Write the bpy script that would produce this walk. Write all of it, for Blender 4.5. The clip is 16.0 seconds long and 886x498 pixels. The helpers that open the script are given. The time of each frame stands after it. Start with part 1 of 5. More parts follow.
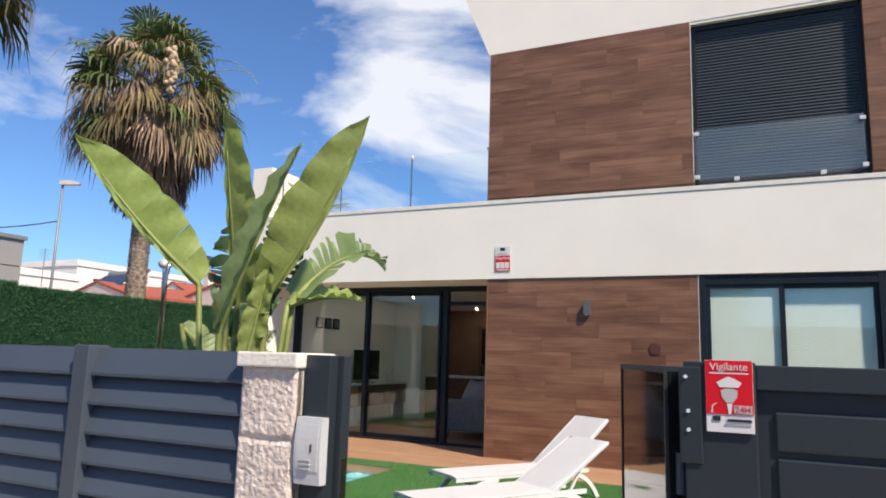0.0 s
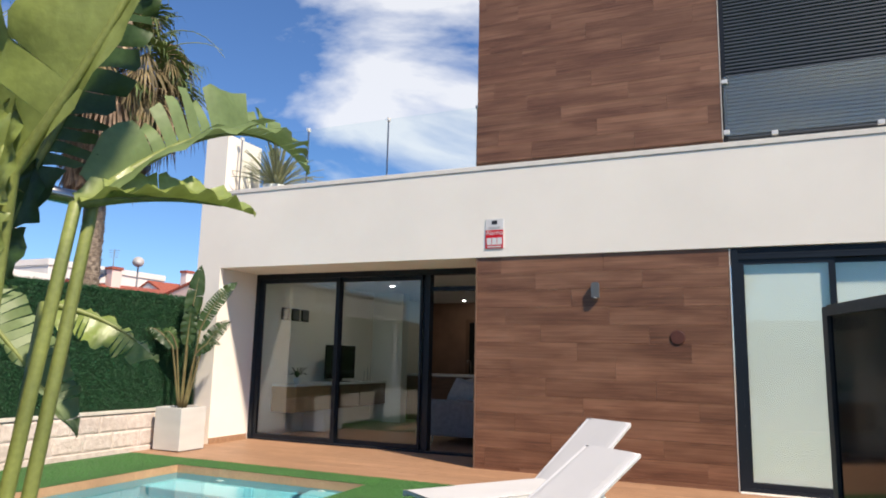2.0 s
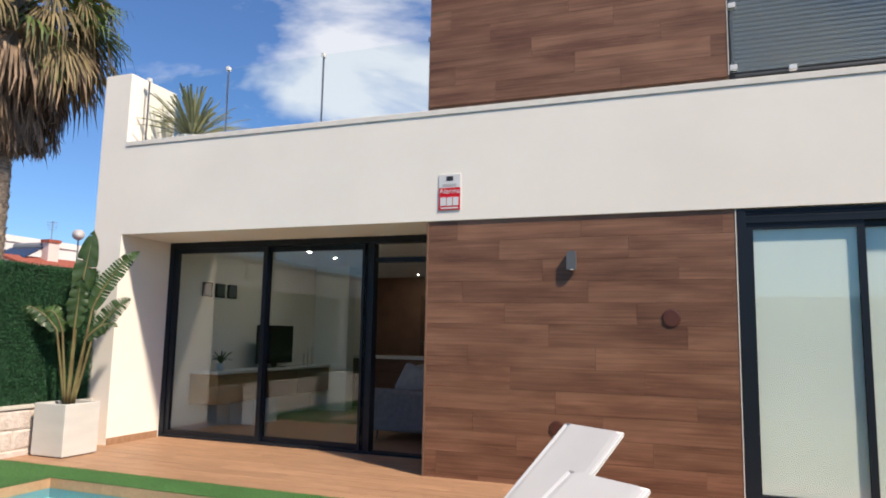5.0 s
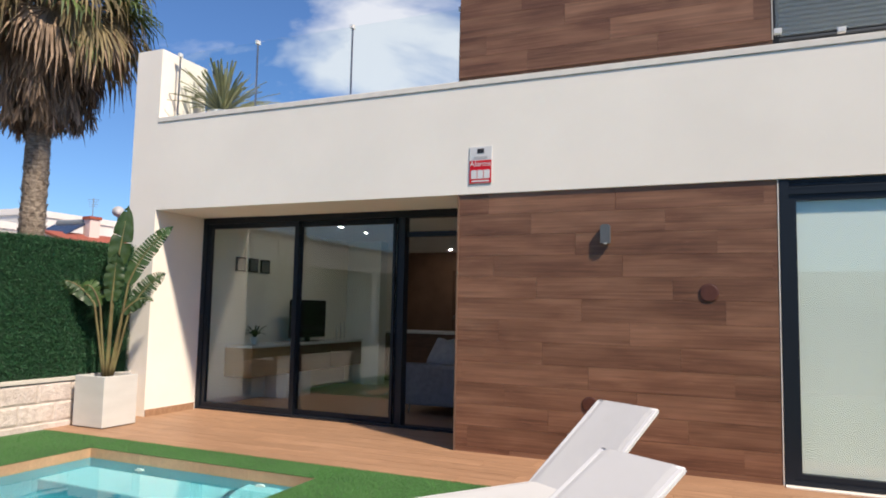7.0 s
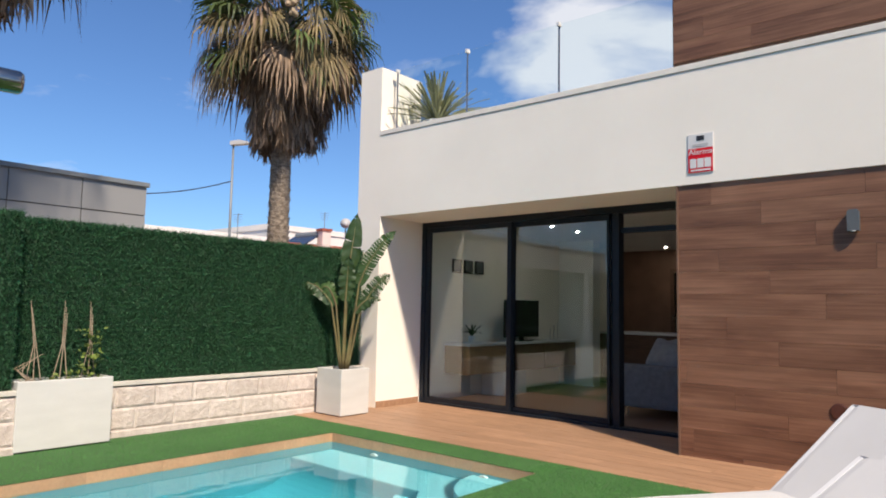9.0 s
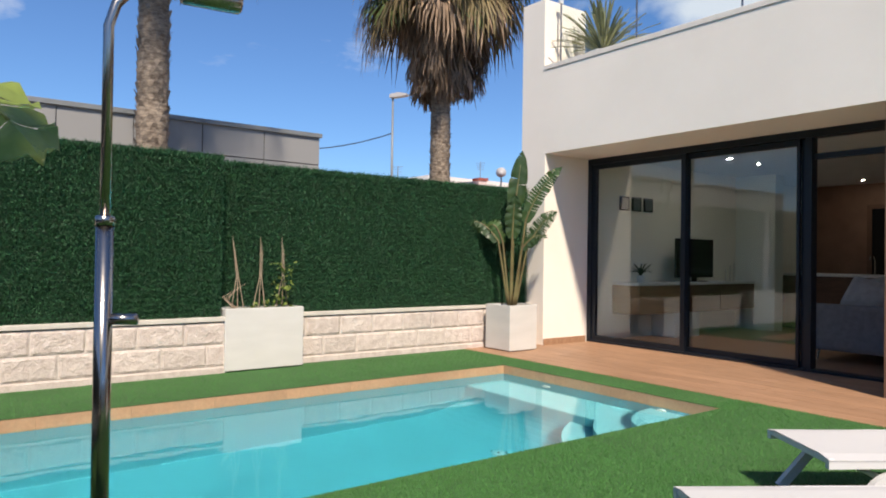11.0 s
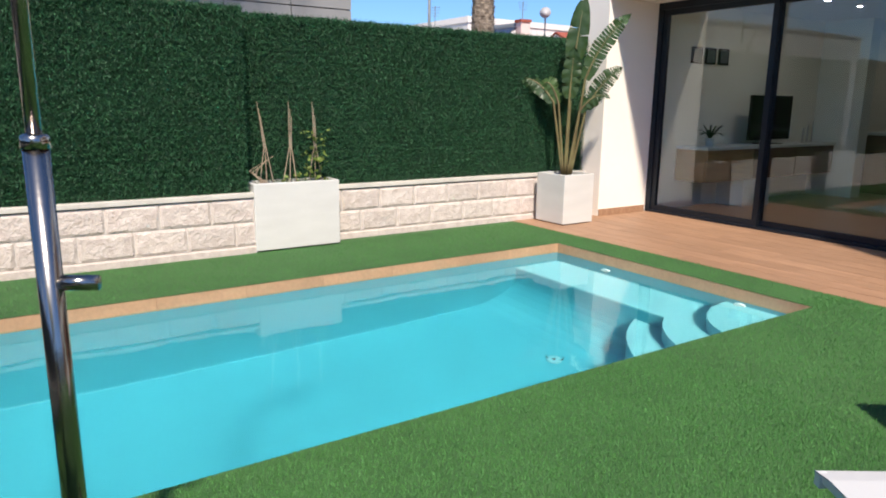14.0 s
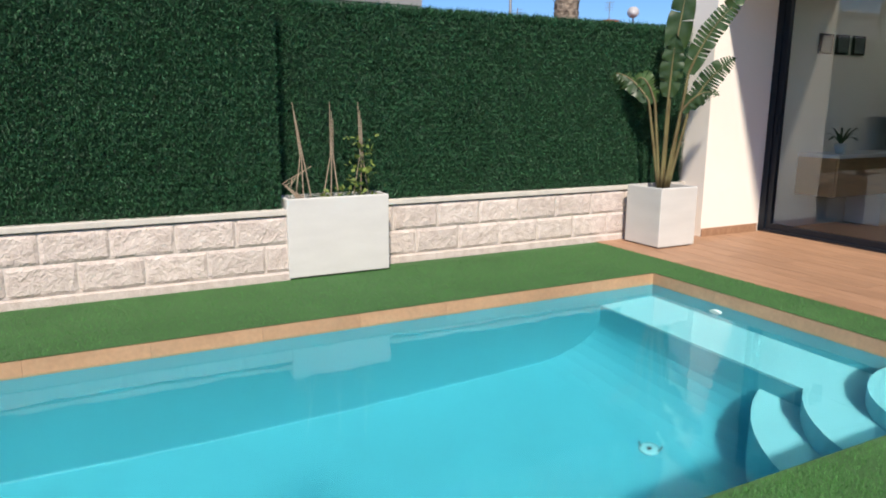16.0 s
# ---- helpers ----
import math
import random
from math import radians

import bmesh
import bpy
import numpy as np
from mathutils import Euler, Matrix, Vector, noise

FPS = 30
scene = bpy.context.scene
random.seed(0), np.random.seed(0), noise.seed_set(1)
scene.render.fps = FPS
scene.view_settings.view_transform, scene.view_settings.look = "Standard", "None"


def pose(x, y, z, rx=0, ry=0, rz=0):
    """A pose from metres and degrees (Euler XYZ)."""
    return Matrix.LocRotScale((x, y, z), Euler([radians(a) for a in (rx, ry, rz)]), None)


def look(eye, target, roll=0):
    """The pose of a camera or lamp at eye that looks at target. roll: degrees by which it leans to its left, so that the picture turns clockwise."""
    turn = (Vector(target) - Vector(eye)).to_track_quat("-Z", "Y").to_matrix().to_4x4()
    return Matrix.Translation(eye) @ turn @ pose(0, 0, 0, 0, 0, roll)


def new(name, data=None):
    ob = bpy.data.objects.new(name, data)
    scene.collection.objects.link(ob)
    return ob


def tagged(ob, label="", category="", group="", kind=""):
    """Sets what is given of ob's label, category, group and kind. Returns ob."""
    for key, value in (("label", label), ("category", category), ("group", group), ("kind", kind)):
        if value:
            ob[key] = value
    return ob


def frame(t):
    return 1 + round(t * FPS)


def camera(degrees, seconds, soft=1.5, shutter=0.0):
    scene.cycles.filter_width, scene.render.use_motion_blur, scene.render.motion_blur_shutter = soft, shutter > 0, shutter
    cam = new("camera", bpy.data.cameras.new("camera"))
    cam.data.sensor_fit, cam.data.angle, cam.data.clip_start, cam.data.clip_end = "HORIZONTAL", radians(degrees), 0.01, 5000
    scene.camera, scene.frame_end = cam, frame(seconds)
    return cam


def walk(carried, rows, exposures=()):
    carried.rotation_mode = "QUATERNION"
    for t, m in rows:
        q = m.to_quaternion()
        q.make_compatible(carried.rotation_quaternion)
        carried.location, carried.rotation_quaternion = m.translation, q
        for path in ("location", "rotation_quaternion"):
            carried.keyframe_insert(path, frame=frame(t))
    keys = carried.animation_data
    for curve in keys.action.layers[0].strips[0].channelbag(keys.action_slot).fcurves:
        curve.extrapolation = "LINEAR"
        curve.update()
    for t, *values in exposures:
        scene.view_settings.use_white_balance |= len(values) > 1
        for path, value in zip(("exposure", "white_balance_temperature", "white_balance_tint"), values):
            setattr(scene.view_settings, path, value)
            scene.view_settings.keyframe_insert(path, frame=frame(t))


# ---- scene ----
cam = camera(65.6, 16.0, soft=1.9)
PATH = [
    (0, (-0.41, 1.371, 1.34), (-1.248, 3.161, 1.65), 1.7),
    (0.5, (-0.621, 1.763, 1.33), (-1.455, 3.554, 1.639), 1.6),
    (1, (-0.805, 2.1, 1.311), (-1.634, 3.893, 1.623), 1.5),
    (1.5, (-0.923, 2.435, 1.257), (-1.741, 4.233, 1.568), 1.4),
    (2, (-0.994, 2.77, 1.243), (-1.794, 4.576, 1.557), 1.3),
    (2.5, (-1.133, 3.1, 1.244), (-1.924, 4.911, 1.553), 1.3),
    (3, (-1.27, 3.399, 1.308), (-2.047, 5.215, 1.621), 1.3),
    (3.5, (-1.361, 3.697, 1.335), (-2.119, 5.524, 1.635), 1.2),
    (4, (-1.412, 3.921, 1.337), (-2.15, 5.756, 1.629), 1.1),
    (6.5, (-1.438, 4.27, 1.337), (-2.101, 6.149, 1.508), 1.2),
    (7, (-1.442, 4.261, 1.333), (-2.229, 6.091, 1.507), 1.2),
    (7.5, (-1.448, 4.253, 1.336), (-2.361, 6.024, 1.508), 1.1),
    (8, (-1.456, 4.252, 1.323), (-2.5, 5.949, 1.495), 1.1),
    (8.5, (-1.462, 4.245, 1.299), (-2.638, 5.854, 1.47), 1.2),
    (9, (-1.479, 4.232, 1.272), (-2.775, 5.746, 1.445), 1.1),
    (9.2, (-1.493, 4.21, 1.256), (-2.833, 5.685, 1.431), 0.9),
    (11.3, (-1.605, 4.129, 1.103), (-3.254, 5.258, 1.031), 1.0),
    (11.5, (-1.616, 4.114, 1.102), (-3.255, 5.236, 0.871), 1.0),
    (12, (-1.651, 4.089, 1.109), (-3.265, 5.195, 0.697), 1.0),
    (12.5, (-1.751, 4.058, 1.115), (-3.365, 5.163, 0.698), 1.1),
    (13, (-1.87, 4.093, 1.13), (-3.484, 5.197, 0.711), 1.0),
    (13.5, (-2.062, 4.311, 1.203), (-3.679, 5.409, 0.781), 0.8),
    (14, (-2.22, 4.47, 1.292), (-3.846, 5.557, 0.874), 0.7),
    (14.5, (-2.485, 4.632, 1.275), (-4.114, 5.712, 0.854), 0.7),
    (15, (-2.746, 4.808, 1.255), (-4.382, 5.88, 0.84), 0.6),
    (15.5, (-2.907, 4.993, 1.257), (-4.601, 5.975, 0.849), 0.4),
    (16, (-3.063, 5.137, 1.248), (-4.809, 6.025, 0.843), 0.2),
]
walk(cam, [(t, look(eye, target, roll)) for t, eye, target, roll in PATH], exposures=((0, 0.72, 6850, 10), (1, 0.72, 6850, 10), (2.5, 0.66, 6900, 10), (4, 0.65, 6900, 10), (6.5, 0.60, 6850, 10), (9, 0.57, 6850, 10), (11.5, 0.55, 6800, 10), (13, 0.72, 6500, 10), (16, 0.53, 6400, 10)))

# ---- daylight ----
SUN = Vector((0.75, -0.36, 1.0)).normalized()
world = bpy.data.worlds.new("daylight")
scene.world = world
world.use_nodes = True
wn, wl = world.node_tree.nodes, world.node_tree.links
sky = wn.new("ShaderNodeTexSky")
sky.sky_type, sky.sun_disc = "NISHITA", False
sky.sun_elevation, sky.sun_rotation = math.asin(SUN.z), math.atan2(SUN.x, SUN.y)
sky.air_density, sky.dust_density, sky.ozone_density = 1.0, 0.3, 2.5
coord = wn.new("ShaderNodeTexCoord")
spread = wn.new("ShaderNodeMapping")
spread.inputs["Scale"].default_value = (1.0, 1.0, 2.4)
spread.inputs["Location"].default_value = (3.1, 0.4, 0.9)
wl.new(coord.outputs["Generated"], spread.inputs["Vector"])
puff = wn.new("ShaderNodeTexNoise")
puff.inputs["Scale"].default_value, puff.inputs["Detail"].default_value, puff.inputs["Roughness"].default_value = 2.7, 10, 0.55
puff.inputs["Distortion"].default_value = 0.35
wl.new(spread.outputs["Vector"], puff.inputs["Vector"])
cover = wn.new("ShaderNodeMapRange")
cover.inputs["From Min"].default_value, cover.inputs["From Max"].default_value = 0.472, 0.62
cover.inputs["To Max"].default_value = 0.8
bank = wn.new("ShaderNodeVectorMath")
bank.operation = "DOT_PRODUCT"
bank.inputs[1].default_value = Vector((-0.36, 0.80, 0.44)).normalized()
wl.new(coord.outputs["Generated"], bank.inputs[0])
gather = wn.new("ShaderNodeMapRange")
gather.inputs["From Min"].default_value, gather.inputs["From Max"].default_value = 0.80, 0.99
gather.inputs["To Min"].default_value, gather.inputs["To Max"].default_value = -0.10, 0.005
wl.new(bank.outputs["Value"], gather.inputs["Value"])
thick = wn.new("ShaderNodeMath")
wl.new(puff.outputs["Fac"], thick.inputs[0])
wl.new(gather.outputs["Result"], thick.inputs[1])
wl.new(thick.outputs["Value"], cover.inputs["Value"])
blue = wn.new("ShaderNodeMix")
blue.data_type, blue.blend_type = "RGBA", "MULTIPLY"
blue.inputs["Factor"].default_value = 1.0
blue.inputs[7].default_value = (0.72, 1.02, 1.42, 1)
wl.new(sky.outputs["Color"], blue.inputs[6])
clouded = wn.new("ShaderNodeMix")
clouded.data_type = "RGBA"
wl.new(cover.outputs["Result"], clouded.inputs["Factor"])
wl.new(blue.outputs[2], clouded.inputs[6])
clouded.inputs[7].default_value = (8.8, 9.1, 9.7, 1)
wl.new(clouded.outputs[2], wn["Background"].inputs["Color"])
wn["Background"].inputs["Strength"].default_value = 0.071
sun = new("sun", bpy.data.lights.new("sun", "SUN"))
sun.data.energy, sun.data.angle, sun.data.color = 4.45, radians(3.2), (1.0, 0.885, 0.745)
sun.matrix_world = look(SUN * 40, (0, 0, 0))


# ---- materials ----
def material(name, base, rough=0.6, metal=0.0, vary=0.25, scale=6.0, stretch=(1, 1, 1), bump=0.15, fine=90.0, shade=None,
             piece=0.0, spec=0.5, island=False, glow_through=0.0):
    """A surface with a broad and a fine variation; shade: a second colour, piece: how far single pieces differ."""
    m = bpy.data.materials.new(name)
    m.use_nodes = True
    n, l = m.node_tree.nodes, m.node_tree.links
    b = n["Principled BSDF"]
    b.inputs["Roughness"].default_value, b.inputs["Metallic"].default_value = rough, metal
    b.inputs["Specular IOR Level"].default_value = spec
    geo = n.new("ShaderNodeNewGeometry")
    vec = n.new("ShaderNodeVectorMath")
    vec.operation = "MULTIPLY_ADD"
    wl_ = n.new("ShaderNodeObjectInfo")
    mul = n.new("ShaderNodeVectorMath")
    mul.operation = "SCALE"
    mul.inputs[0].default_value = (37.0, 53.0, 71.0)
    rand = geo.outputs["Random Per Island"] if island else wl_.outputs["Random"]
    if piece:
        l.new(rand, mul.inputs["Scale"])
    else:
        mul.inputs["Scale"].default_value = 0.0
    vec.inputs[1].default_value = stretch
    l.new(geo.outputs["Position"], vec.inputs[0])
    l.new(mul.outputs["Vector"], vec.inputs[2])
    broad, small = n.new("ShaderNodeTexNoise"), n.new("ShaderNodeTexNoise")
    broad.inputs["Scale"].default_value, broad.inputs["Detail"].default_value = scale, 5
    small.inputs["Scale"].default_value, small.inputs["Detail"].default_value = fine, 4
    for t in (broad, small):
        l.new(vec.outputs["Vector"], t.inputs["Vector"])
    ramp = n.new("ShaderNodeMix")
    ramp.data_type = "RGBA"
    dark = shade or tuple(c * (1 - vary) for c in base)
    ramp.inputs[6].default_value, ramp.inputs[7].default_value = (*dark, 1), (*base, 1)
    rng = n.new("ShaderNodeMapRange")
    rng.inputs["From Min"].default_value, rng.inputs["From Max"].default_value = 0.3, 0.65
    l.new(broad.outputs["Fac"], rng.inputs["Value"])
    l.new(rng.outputs["Result"], ramp.inputs["Factor"])
    grain = n.new("ShaderNodeMix")
    grain.data_type, grain.blend_type = "RGBA", "OVERLAY"
    grain.inputs["Factor"].default_value = min(1.0, vary * 1.1)
    l.new(ramp.outputs[2], grain.inputs[6])
    l.new(small.outputs["Fac"], grain.inputs[7])
    out = grain.outputs[2]
    if piece:
        hsv = n.new("ShaderNodeHueSaturation")
        val = n.new("ShaderNodeMapRange")
        val.inputs["To Min"].default_value, val.inputs["To Max"].default_value = 1 - piece, 1 + piece
        l.new(rand, val.inputs["Value"])
        l.new(val.outputs["Result"], hsv.inputs["Value"])
        l.new(out, hsv.inputs["Color"])
        out = hsv.outputs["Color"]
    l.new(out, b.inputs["Base Color"])
    if glow_through:
        # thin leaves let some of the sun through
        tl, mx = n.new("ShaderNodeBsdfTranslucent"), n.new("ShaderNodeMixShader")
        l.new(out, tl.inputs["Color"])
        mx.inputs["Fac"].default_value = glow_through
        l.new(b.outputs["BSDF"], mx.inputs[1])
        l.new(tl.outputs["BSDF"], mx.inputs[2])
        l.new(mx.outputs["Shader"], n["Material Output"].inputs["Surface"])
    if bump:
        bp = n.new("ShaderNodeBump")
        bp.inputs["Strength"].default_value, bp.inputs["Distance"].default_value = bump, 0.01
        l.new(small.outputs["Fac"], bp.inputs["Height"])
        l.new(bp.outputs["Normal"], b.inputs["Normal"])
    return m


def glass_material(name, tint, rough=0.0, ior=1.45, haze=0.0):
    """One face of a thin pane: straight-through light and a mirror that grows towards grazing view."""
    m = bpy.data.materials.new(name)
    m.use_nodes = True
    n, l = m.node_tree.nodes, m.node_tree.links
    n.remove(n["Principled BSDF"])
    pas, gl, mix, lw = n.new("ShaderNodeBsdfTransparent"), n.new("ShaderNodeBsdfGlossy"), n.new("ShaderNodeMixShader"), n.new("ShaderNodeLayerWeight")
    pas.inputs["Color"].default_value = (*tint, 1)
    gl.inputs["Roughness"].default_value = rough
    lw.inputs["Blend"].default_value = 0.5
    r0 = ((ior - 1) / (ior + 1)) ** 2
    rise, fr = n.new("ShaderNodeMath"), n.new("ShaderNodeMath")
    rise.operation, fr.operation = "POWER", "MULTIPLY_ADD"
    rise.inputs[1].default_value, fr.inputs[1].default_value, fr.inputs[2].default_value = 5.0, 1 - r0, r0
    l.new(lw.outputs["Facing"], rise.inputs[0])
    l.new(rise.outputs["Value"], fr.inputs[0])
    l.new(fr.outputs["Value"], mix.inputs["Fac"])
    # haze: how much flat pale diffuse colour is laid over the pane
    pale_mix, pale_share = n.new("ShaderNodeMixShader"), n.new("ShaderNodeBsdfDiffuse")
    pale_mix.inputs["Fac"].default_value = haze
    pale_share.inputs["Color"].default_value = (0.55, 0.62, 0.62, 1)
    l.new(pas.outputs["BSDF"], pale_mix.inputs[1])
    l.new(pale_share.outputs["BSDF"], pale_mix.inputs[2])
    l.new(pale_mix.outputs["Shader"], mix.inputs[1])
    l.new(gl.outputs["BSDF"], mix.inputs[2])
    l.new(mix.outputs["Shader"], n["Material Output"].inputs["Surface"])
    return m


def water_material():
    m = bpy.data.materials.new("pool_water")
    m.use_nodes = True
    n, l = m.node_tree.nodes, m.node_tree.links
    n.remove(n["Principled BSDF"])
    g, gl, mx, fr = n.new("ShaderNodeBsdfRefraction"), n.new("ShaderNodeBsdfGlossy"), n.new("ShaderNodeMixShader"), n.new("ShaderNodeFresnel")
    g.inputs["IOR"].default_value, g.inputs["Roughness"].default_value = 1.33, 0.085
    g.inputs["Color"].default_value = (0.74, 0.97, 0.99, 1)
    gl.inputs["Roughness"].default_value, fr.inputs["IOR"].default_value = 0.03, 1.36
    geo, tex, bp = n.new("ShaderNodeNewGeometry"), n.new("ShaderNodeTexNoise"), n.new("ShaderNodeBump")
    tex.inputs["Scale"].default_value, tex.inputs["Detail"].default_value = 3.2, 2
    bp.inputs["Strength"].default_value, bp.inputs["Distance"].default_value = 0.035, 0.05
    l.new(geo.outputs["Position"], tex.inputs["Vector"])
    l.new(tex.outputs["Fac"], bp.inputs["Height"])
    for s in (g, gl, fr):
        l.new(bp.outputs["Normal"], s.inputs["Normal"])
    l.new(fr.outputs["Fac"], mx.inputs["Fac"])
    l.new(g.outputs["BSDF"], mx.inputs[1])
    l.new(gl.outputs["BSDF"], mx.inputs[2])
    l.new(mx.outputs["Shader"], n["Material Output"].inputs["Surface"])
    return m


def lamp_material(name, colour, strength):
    m = bpy.data.materials.new(name)
    m.use_nodes = True
    b = m.node_tree.nodes["Principled BSDF"]
    b.inputs["Emission Color"].default_value, b.inputs["Emission Strength"].default_value = (*colour, 1), strength
    return m


RENDER = material("white_render", (0.86, 0.80, 0.725), 0.85, vary=0.05, scale=1.2, bump=0.12, fine=160)


def woodgrain(name, dark, mid, light, piece, along=0.5, across=7.0, rough=0.45):
    """Wood-look tile: bent long grain lines, pale veins and cloudy tone along x, each piece cut from another place."""
    m = bpy.data.materials.new(name)
    m.use_nodes = True
    n, l = m.node_tree.nodes, m.node_tree.links
    b = n["Principled BSDF"]
    b.inputs["Roughness"].default_value, b.inputs["Specular IOR Level"].default_value = rough, 0.35
    geo, info = n.new("ShaderNodeNewGeometry"), n.new("ShaderNodeObjectInfo")
    jump, at = n.new("ShaderNodeVectorMath"), n.new("ShaderNodeVectorMath")
    jump.operation, at.operation = "SCALE", "ADD"
    jump.inputs[0].default_value = (17.0, 9.0, 23.0)
    l.new(info.outputs["Random"], jump.inputs["Scale"])
    l.new(geo.outputs["Position"], at.inputs[0])
    l.new(jump.outputs["Vector"], at.inputs[1])

    def noise(scale, sx, sz, detail, bend):
        mp, t = n.new("ShaderNodeMapping"), n.new("ShaderNodeTexNoise")
        mp.inputs["Scale"].default_value = (sx, sz, sz)
        l.new(at.outputs["Vector"], mp.inputs["Vector"])
        l.new(mp.outputs["Vector"], t.inputs["Vector"])
        t.inputs["Scale"].default_value, t.inputs["Detail"].default_value, t.inputs["Distortion"].default_value = scale, detail, bend
        return t.outputs["Fac"]

    def ramp(value, stops):
        r = n.new("ShaderNodeValToRGB")
        rise = sorted(stops)
        r.color_ramp.elements[0].position, r.color_ramp.elements[1].position = rise[0][0], rise[-1][0]
        for p, c in rise[1:-1]:
            r.color_ramp.elements.new(p)
        for k, (p, c) in enumerate(rise):
            r.color_ramp.elements[k].color = (*c, 1)
        l.new(value, r.inputs["Fac"])
        return r.outputs["Color"]

    def blend(kind, fac, a, c):
        x = n.new("ShaderNodeMix")
        x.data_type, x.blend_type = "RGBA", kind
        if isinstance(fac, float):
            x.inputs["Factor"].default_value = fac
        else:
            l.new(fac, x.inputs["Factor"])
        l.new(a, x.inputs[6])
        l.new(c, x.inputs[7])
        return x.outputs[2]
    cloud = ramp(noise(2.2, along, across * 0.35, 3, 0.4), [(0.32, dark), (0.70, light), (0.5, mid)])
    lines = noise(7.0, along * 0.3, across, 6, 0.6)
    vein = ramp(noise(4.0, along * 0.4, across * 1.2, 4, 1.2), [(0.49, (0, 0, 0)), (0.54, (0, 0, 0)), (0.515, (1, 1, 1))])
    out = blend("OVERLAY", 0.6, cloud, lines)
    pale = n.new("ShaderNodeRGB")
    pale.outputs[0].default_value = (*(min(1.0, c * 1.35) for c in light), 1)
    weak = n.new("ShaderNodeMath")
    weak.operation = "MULTIPLY"
    weak.inputs[1].default_value = 0.30
    l.new(vein, weak.inputs[0])
    out = blend("MIX", weak.outputs["Value"], out, pale.outputs[0])
    hsv, val = n.new("ShaderNodeHueSaturation"), n.new("ShaderNodeMapRange")
    val.inputs["To Min"].default_value, val.inputs["To Max"].default_value = 1 - piece, 1 + piece
    l.new(info.outputs["Random"], val.inputs["Value"])
    l.new(val.outputs["Result"], hsv.inputs["Value"])
    l.new(out, hsv.inputs["Color"])
    l.new(hsv.outputs["Color"], b.inputs["Base Color"])
    bp = n.new("ShaderNodeBump")
    bp.inputs["Strength"].default_value, bp.inputs["Distance"].default_value = 0.08, 0.004
    l.new(lines, bp.inputs["Height"])
    l.new(bp.outputs["Normal"], b.inputs["Normal"])
    return m


WOODTILE = woodgrain("brown_wood_look_tile", (0.125, 0.056, 0.034), (0.185, 0.089, 0.053), (0.245, 0.125, 0.077), 0.12)
DECKTILE = material("tan_wood_look_tile", (0.37, 0.215, 0.128), 0.55, vary=0.35, scale=3.0, stretch=(0.5, 9, 3), bump=0.05, fine=12,
                    shade=(0.27, 0.15, 0.086), piece=0.08)
POOLTILE = material("tan_pool_edge_tile", (0.43, 0.26, 0.145), 0.5, vary=0.16, scale=5.0, bump=0.04, fine=40, piece=0.06)
GROUT = material("grout", (0.17, 0.095, 0.062), 0.9, vary=0.2, scale=8)
STONE = material("split_faced_block", (0.64, 0.56, 0.505), 0.9, vary=0.22, scale=14, bump=0.75, fine=75, shade=(0.50, 0.42, 0.375), piece=0.07)
MORTAR = material("pale_mortar", (0.62, 0.565, 0.51), 0.95, vary=0.12, scale=14, bump=0.3)
CAPSTONE = material("wall_capstone", (0.60, 0.56, 0.50), 0.9, vary=0.15, scale=7, bump=0.35)
COPING = material("pale_coping", (0.76, 0.71, 0.65), 0.85, vary=0.12, scale=7, bump=0.25)
ANTHRA = material("anthracite_metal", (0.056, 0.072, 0.095), 0.42, 0.0, vary=0.12, scale=3, bump=0.05, fine=220)
DARKPANEL = material("dark_panel_metal", (0.019, 0.026, 0.033), 0.45, 0.0, vary=0.12, scale=3, bump=0.05, fine=220)
GLOSSBLACK = material("glossy_black_panel", (0.008, 0.010, 0.011), 0.06, 0.0, vary=0.1, scale=3, bump=0.0)
FRAME = material("dark_window_frame", (0.013, 0.018, 0.026), 0.4, 0.0, vary=0.1, scale=4, bump=0.03, fine=200, spec=0.25)
SHUTTER = material("shutter_slat", (0.030, 0.042, 0.058), 0.45, vary=0.1, scale=6, bump=0.03)
GLASS = glass_material("window_glass", (0.92, 0.97, 0.955), ior=1.68)
CLEAR = glass_material("clear_glass", (0.95, 0.98, 0.98), ior=1.22)
TINTED = glass_material("balcony_glass", (0.86, 0.92, 0.93), ior=1.6, haze=0.07)
SHEER = material("white_sheer_blind", (0.73, 0.755, 0.735), 0.8, vary=0.05, scale=2, bump=0.05)
TURF = material("synthetic_turf", (0.046, 0.128, 0.033), 0.8, vary=0.45, scale=2.2, bump=0.8, fine=160, shade=(0.033, 0.096, 0.024))
BLADE = material("turf_blade", (0.085, 0.265, 0.060), 0.7, vary=0.4, scale=2.2, bump=0.0, fine=60, shade=(0.038, 0.128, 0.032), piece=0.28, island=True)
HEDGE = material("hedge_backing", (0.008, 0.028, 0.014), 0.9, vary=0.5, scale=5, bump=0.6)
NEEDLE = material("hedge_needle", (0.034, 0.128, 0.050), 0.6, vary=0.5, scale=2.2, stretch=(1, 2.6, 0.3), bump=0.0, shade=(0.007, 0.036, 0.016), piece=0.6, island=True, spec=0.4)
PLASTIC = material("white_planter_plastic", (0.61, 0.60, 0.57), 0.55, vary=0.07, scale=3, stretch=(1, 1, 4), bump=0.12, fine=70)
SOIL = material("potting_soil", (0.05, 0.035, 0.025), 0.95, vary=0.4, scale=20, bump=0.8)
WHITE = material("white_lacquer", (0.66, 0.66, 0.67), 0.4, vary=0.03, scale=4, bump=0.02)
SLING = material("white_mesh_fabric", (0.52, 0.52, 0.525), 0.75, vary=0.04, scale=3, bump=0.25, fine=420)
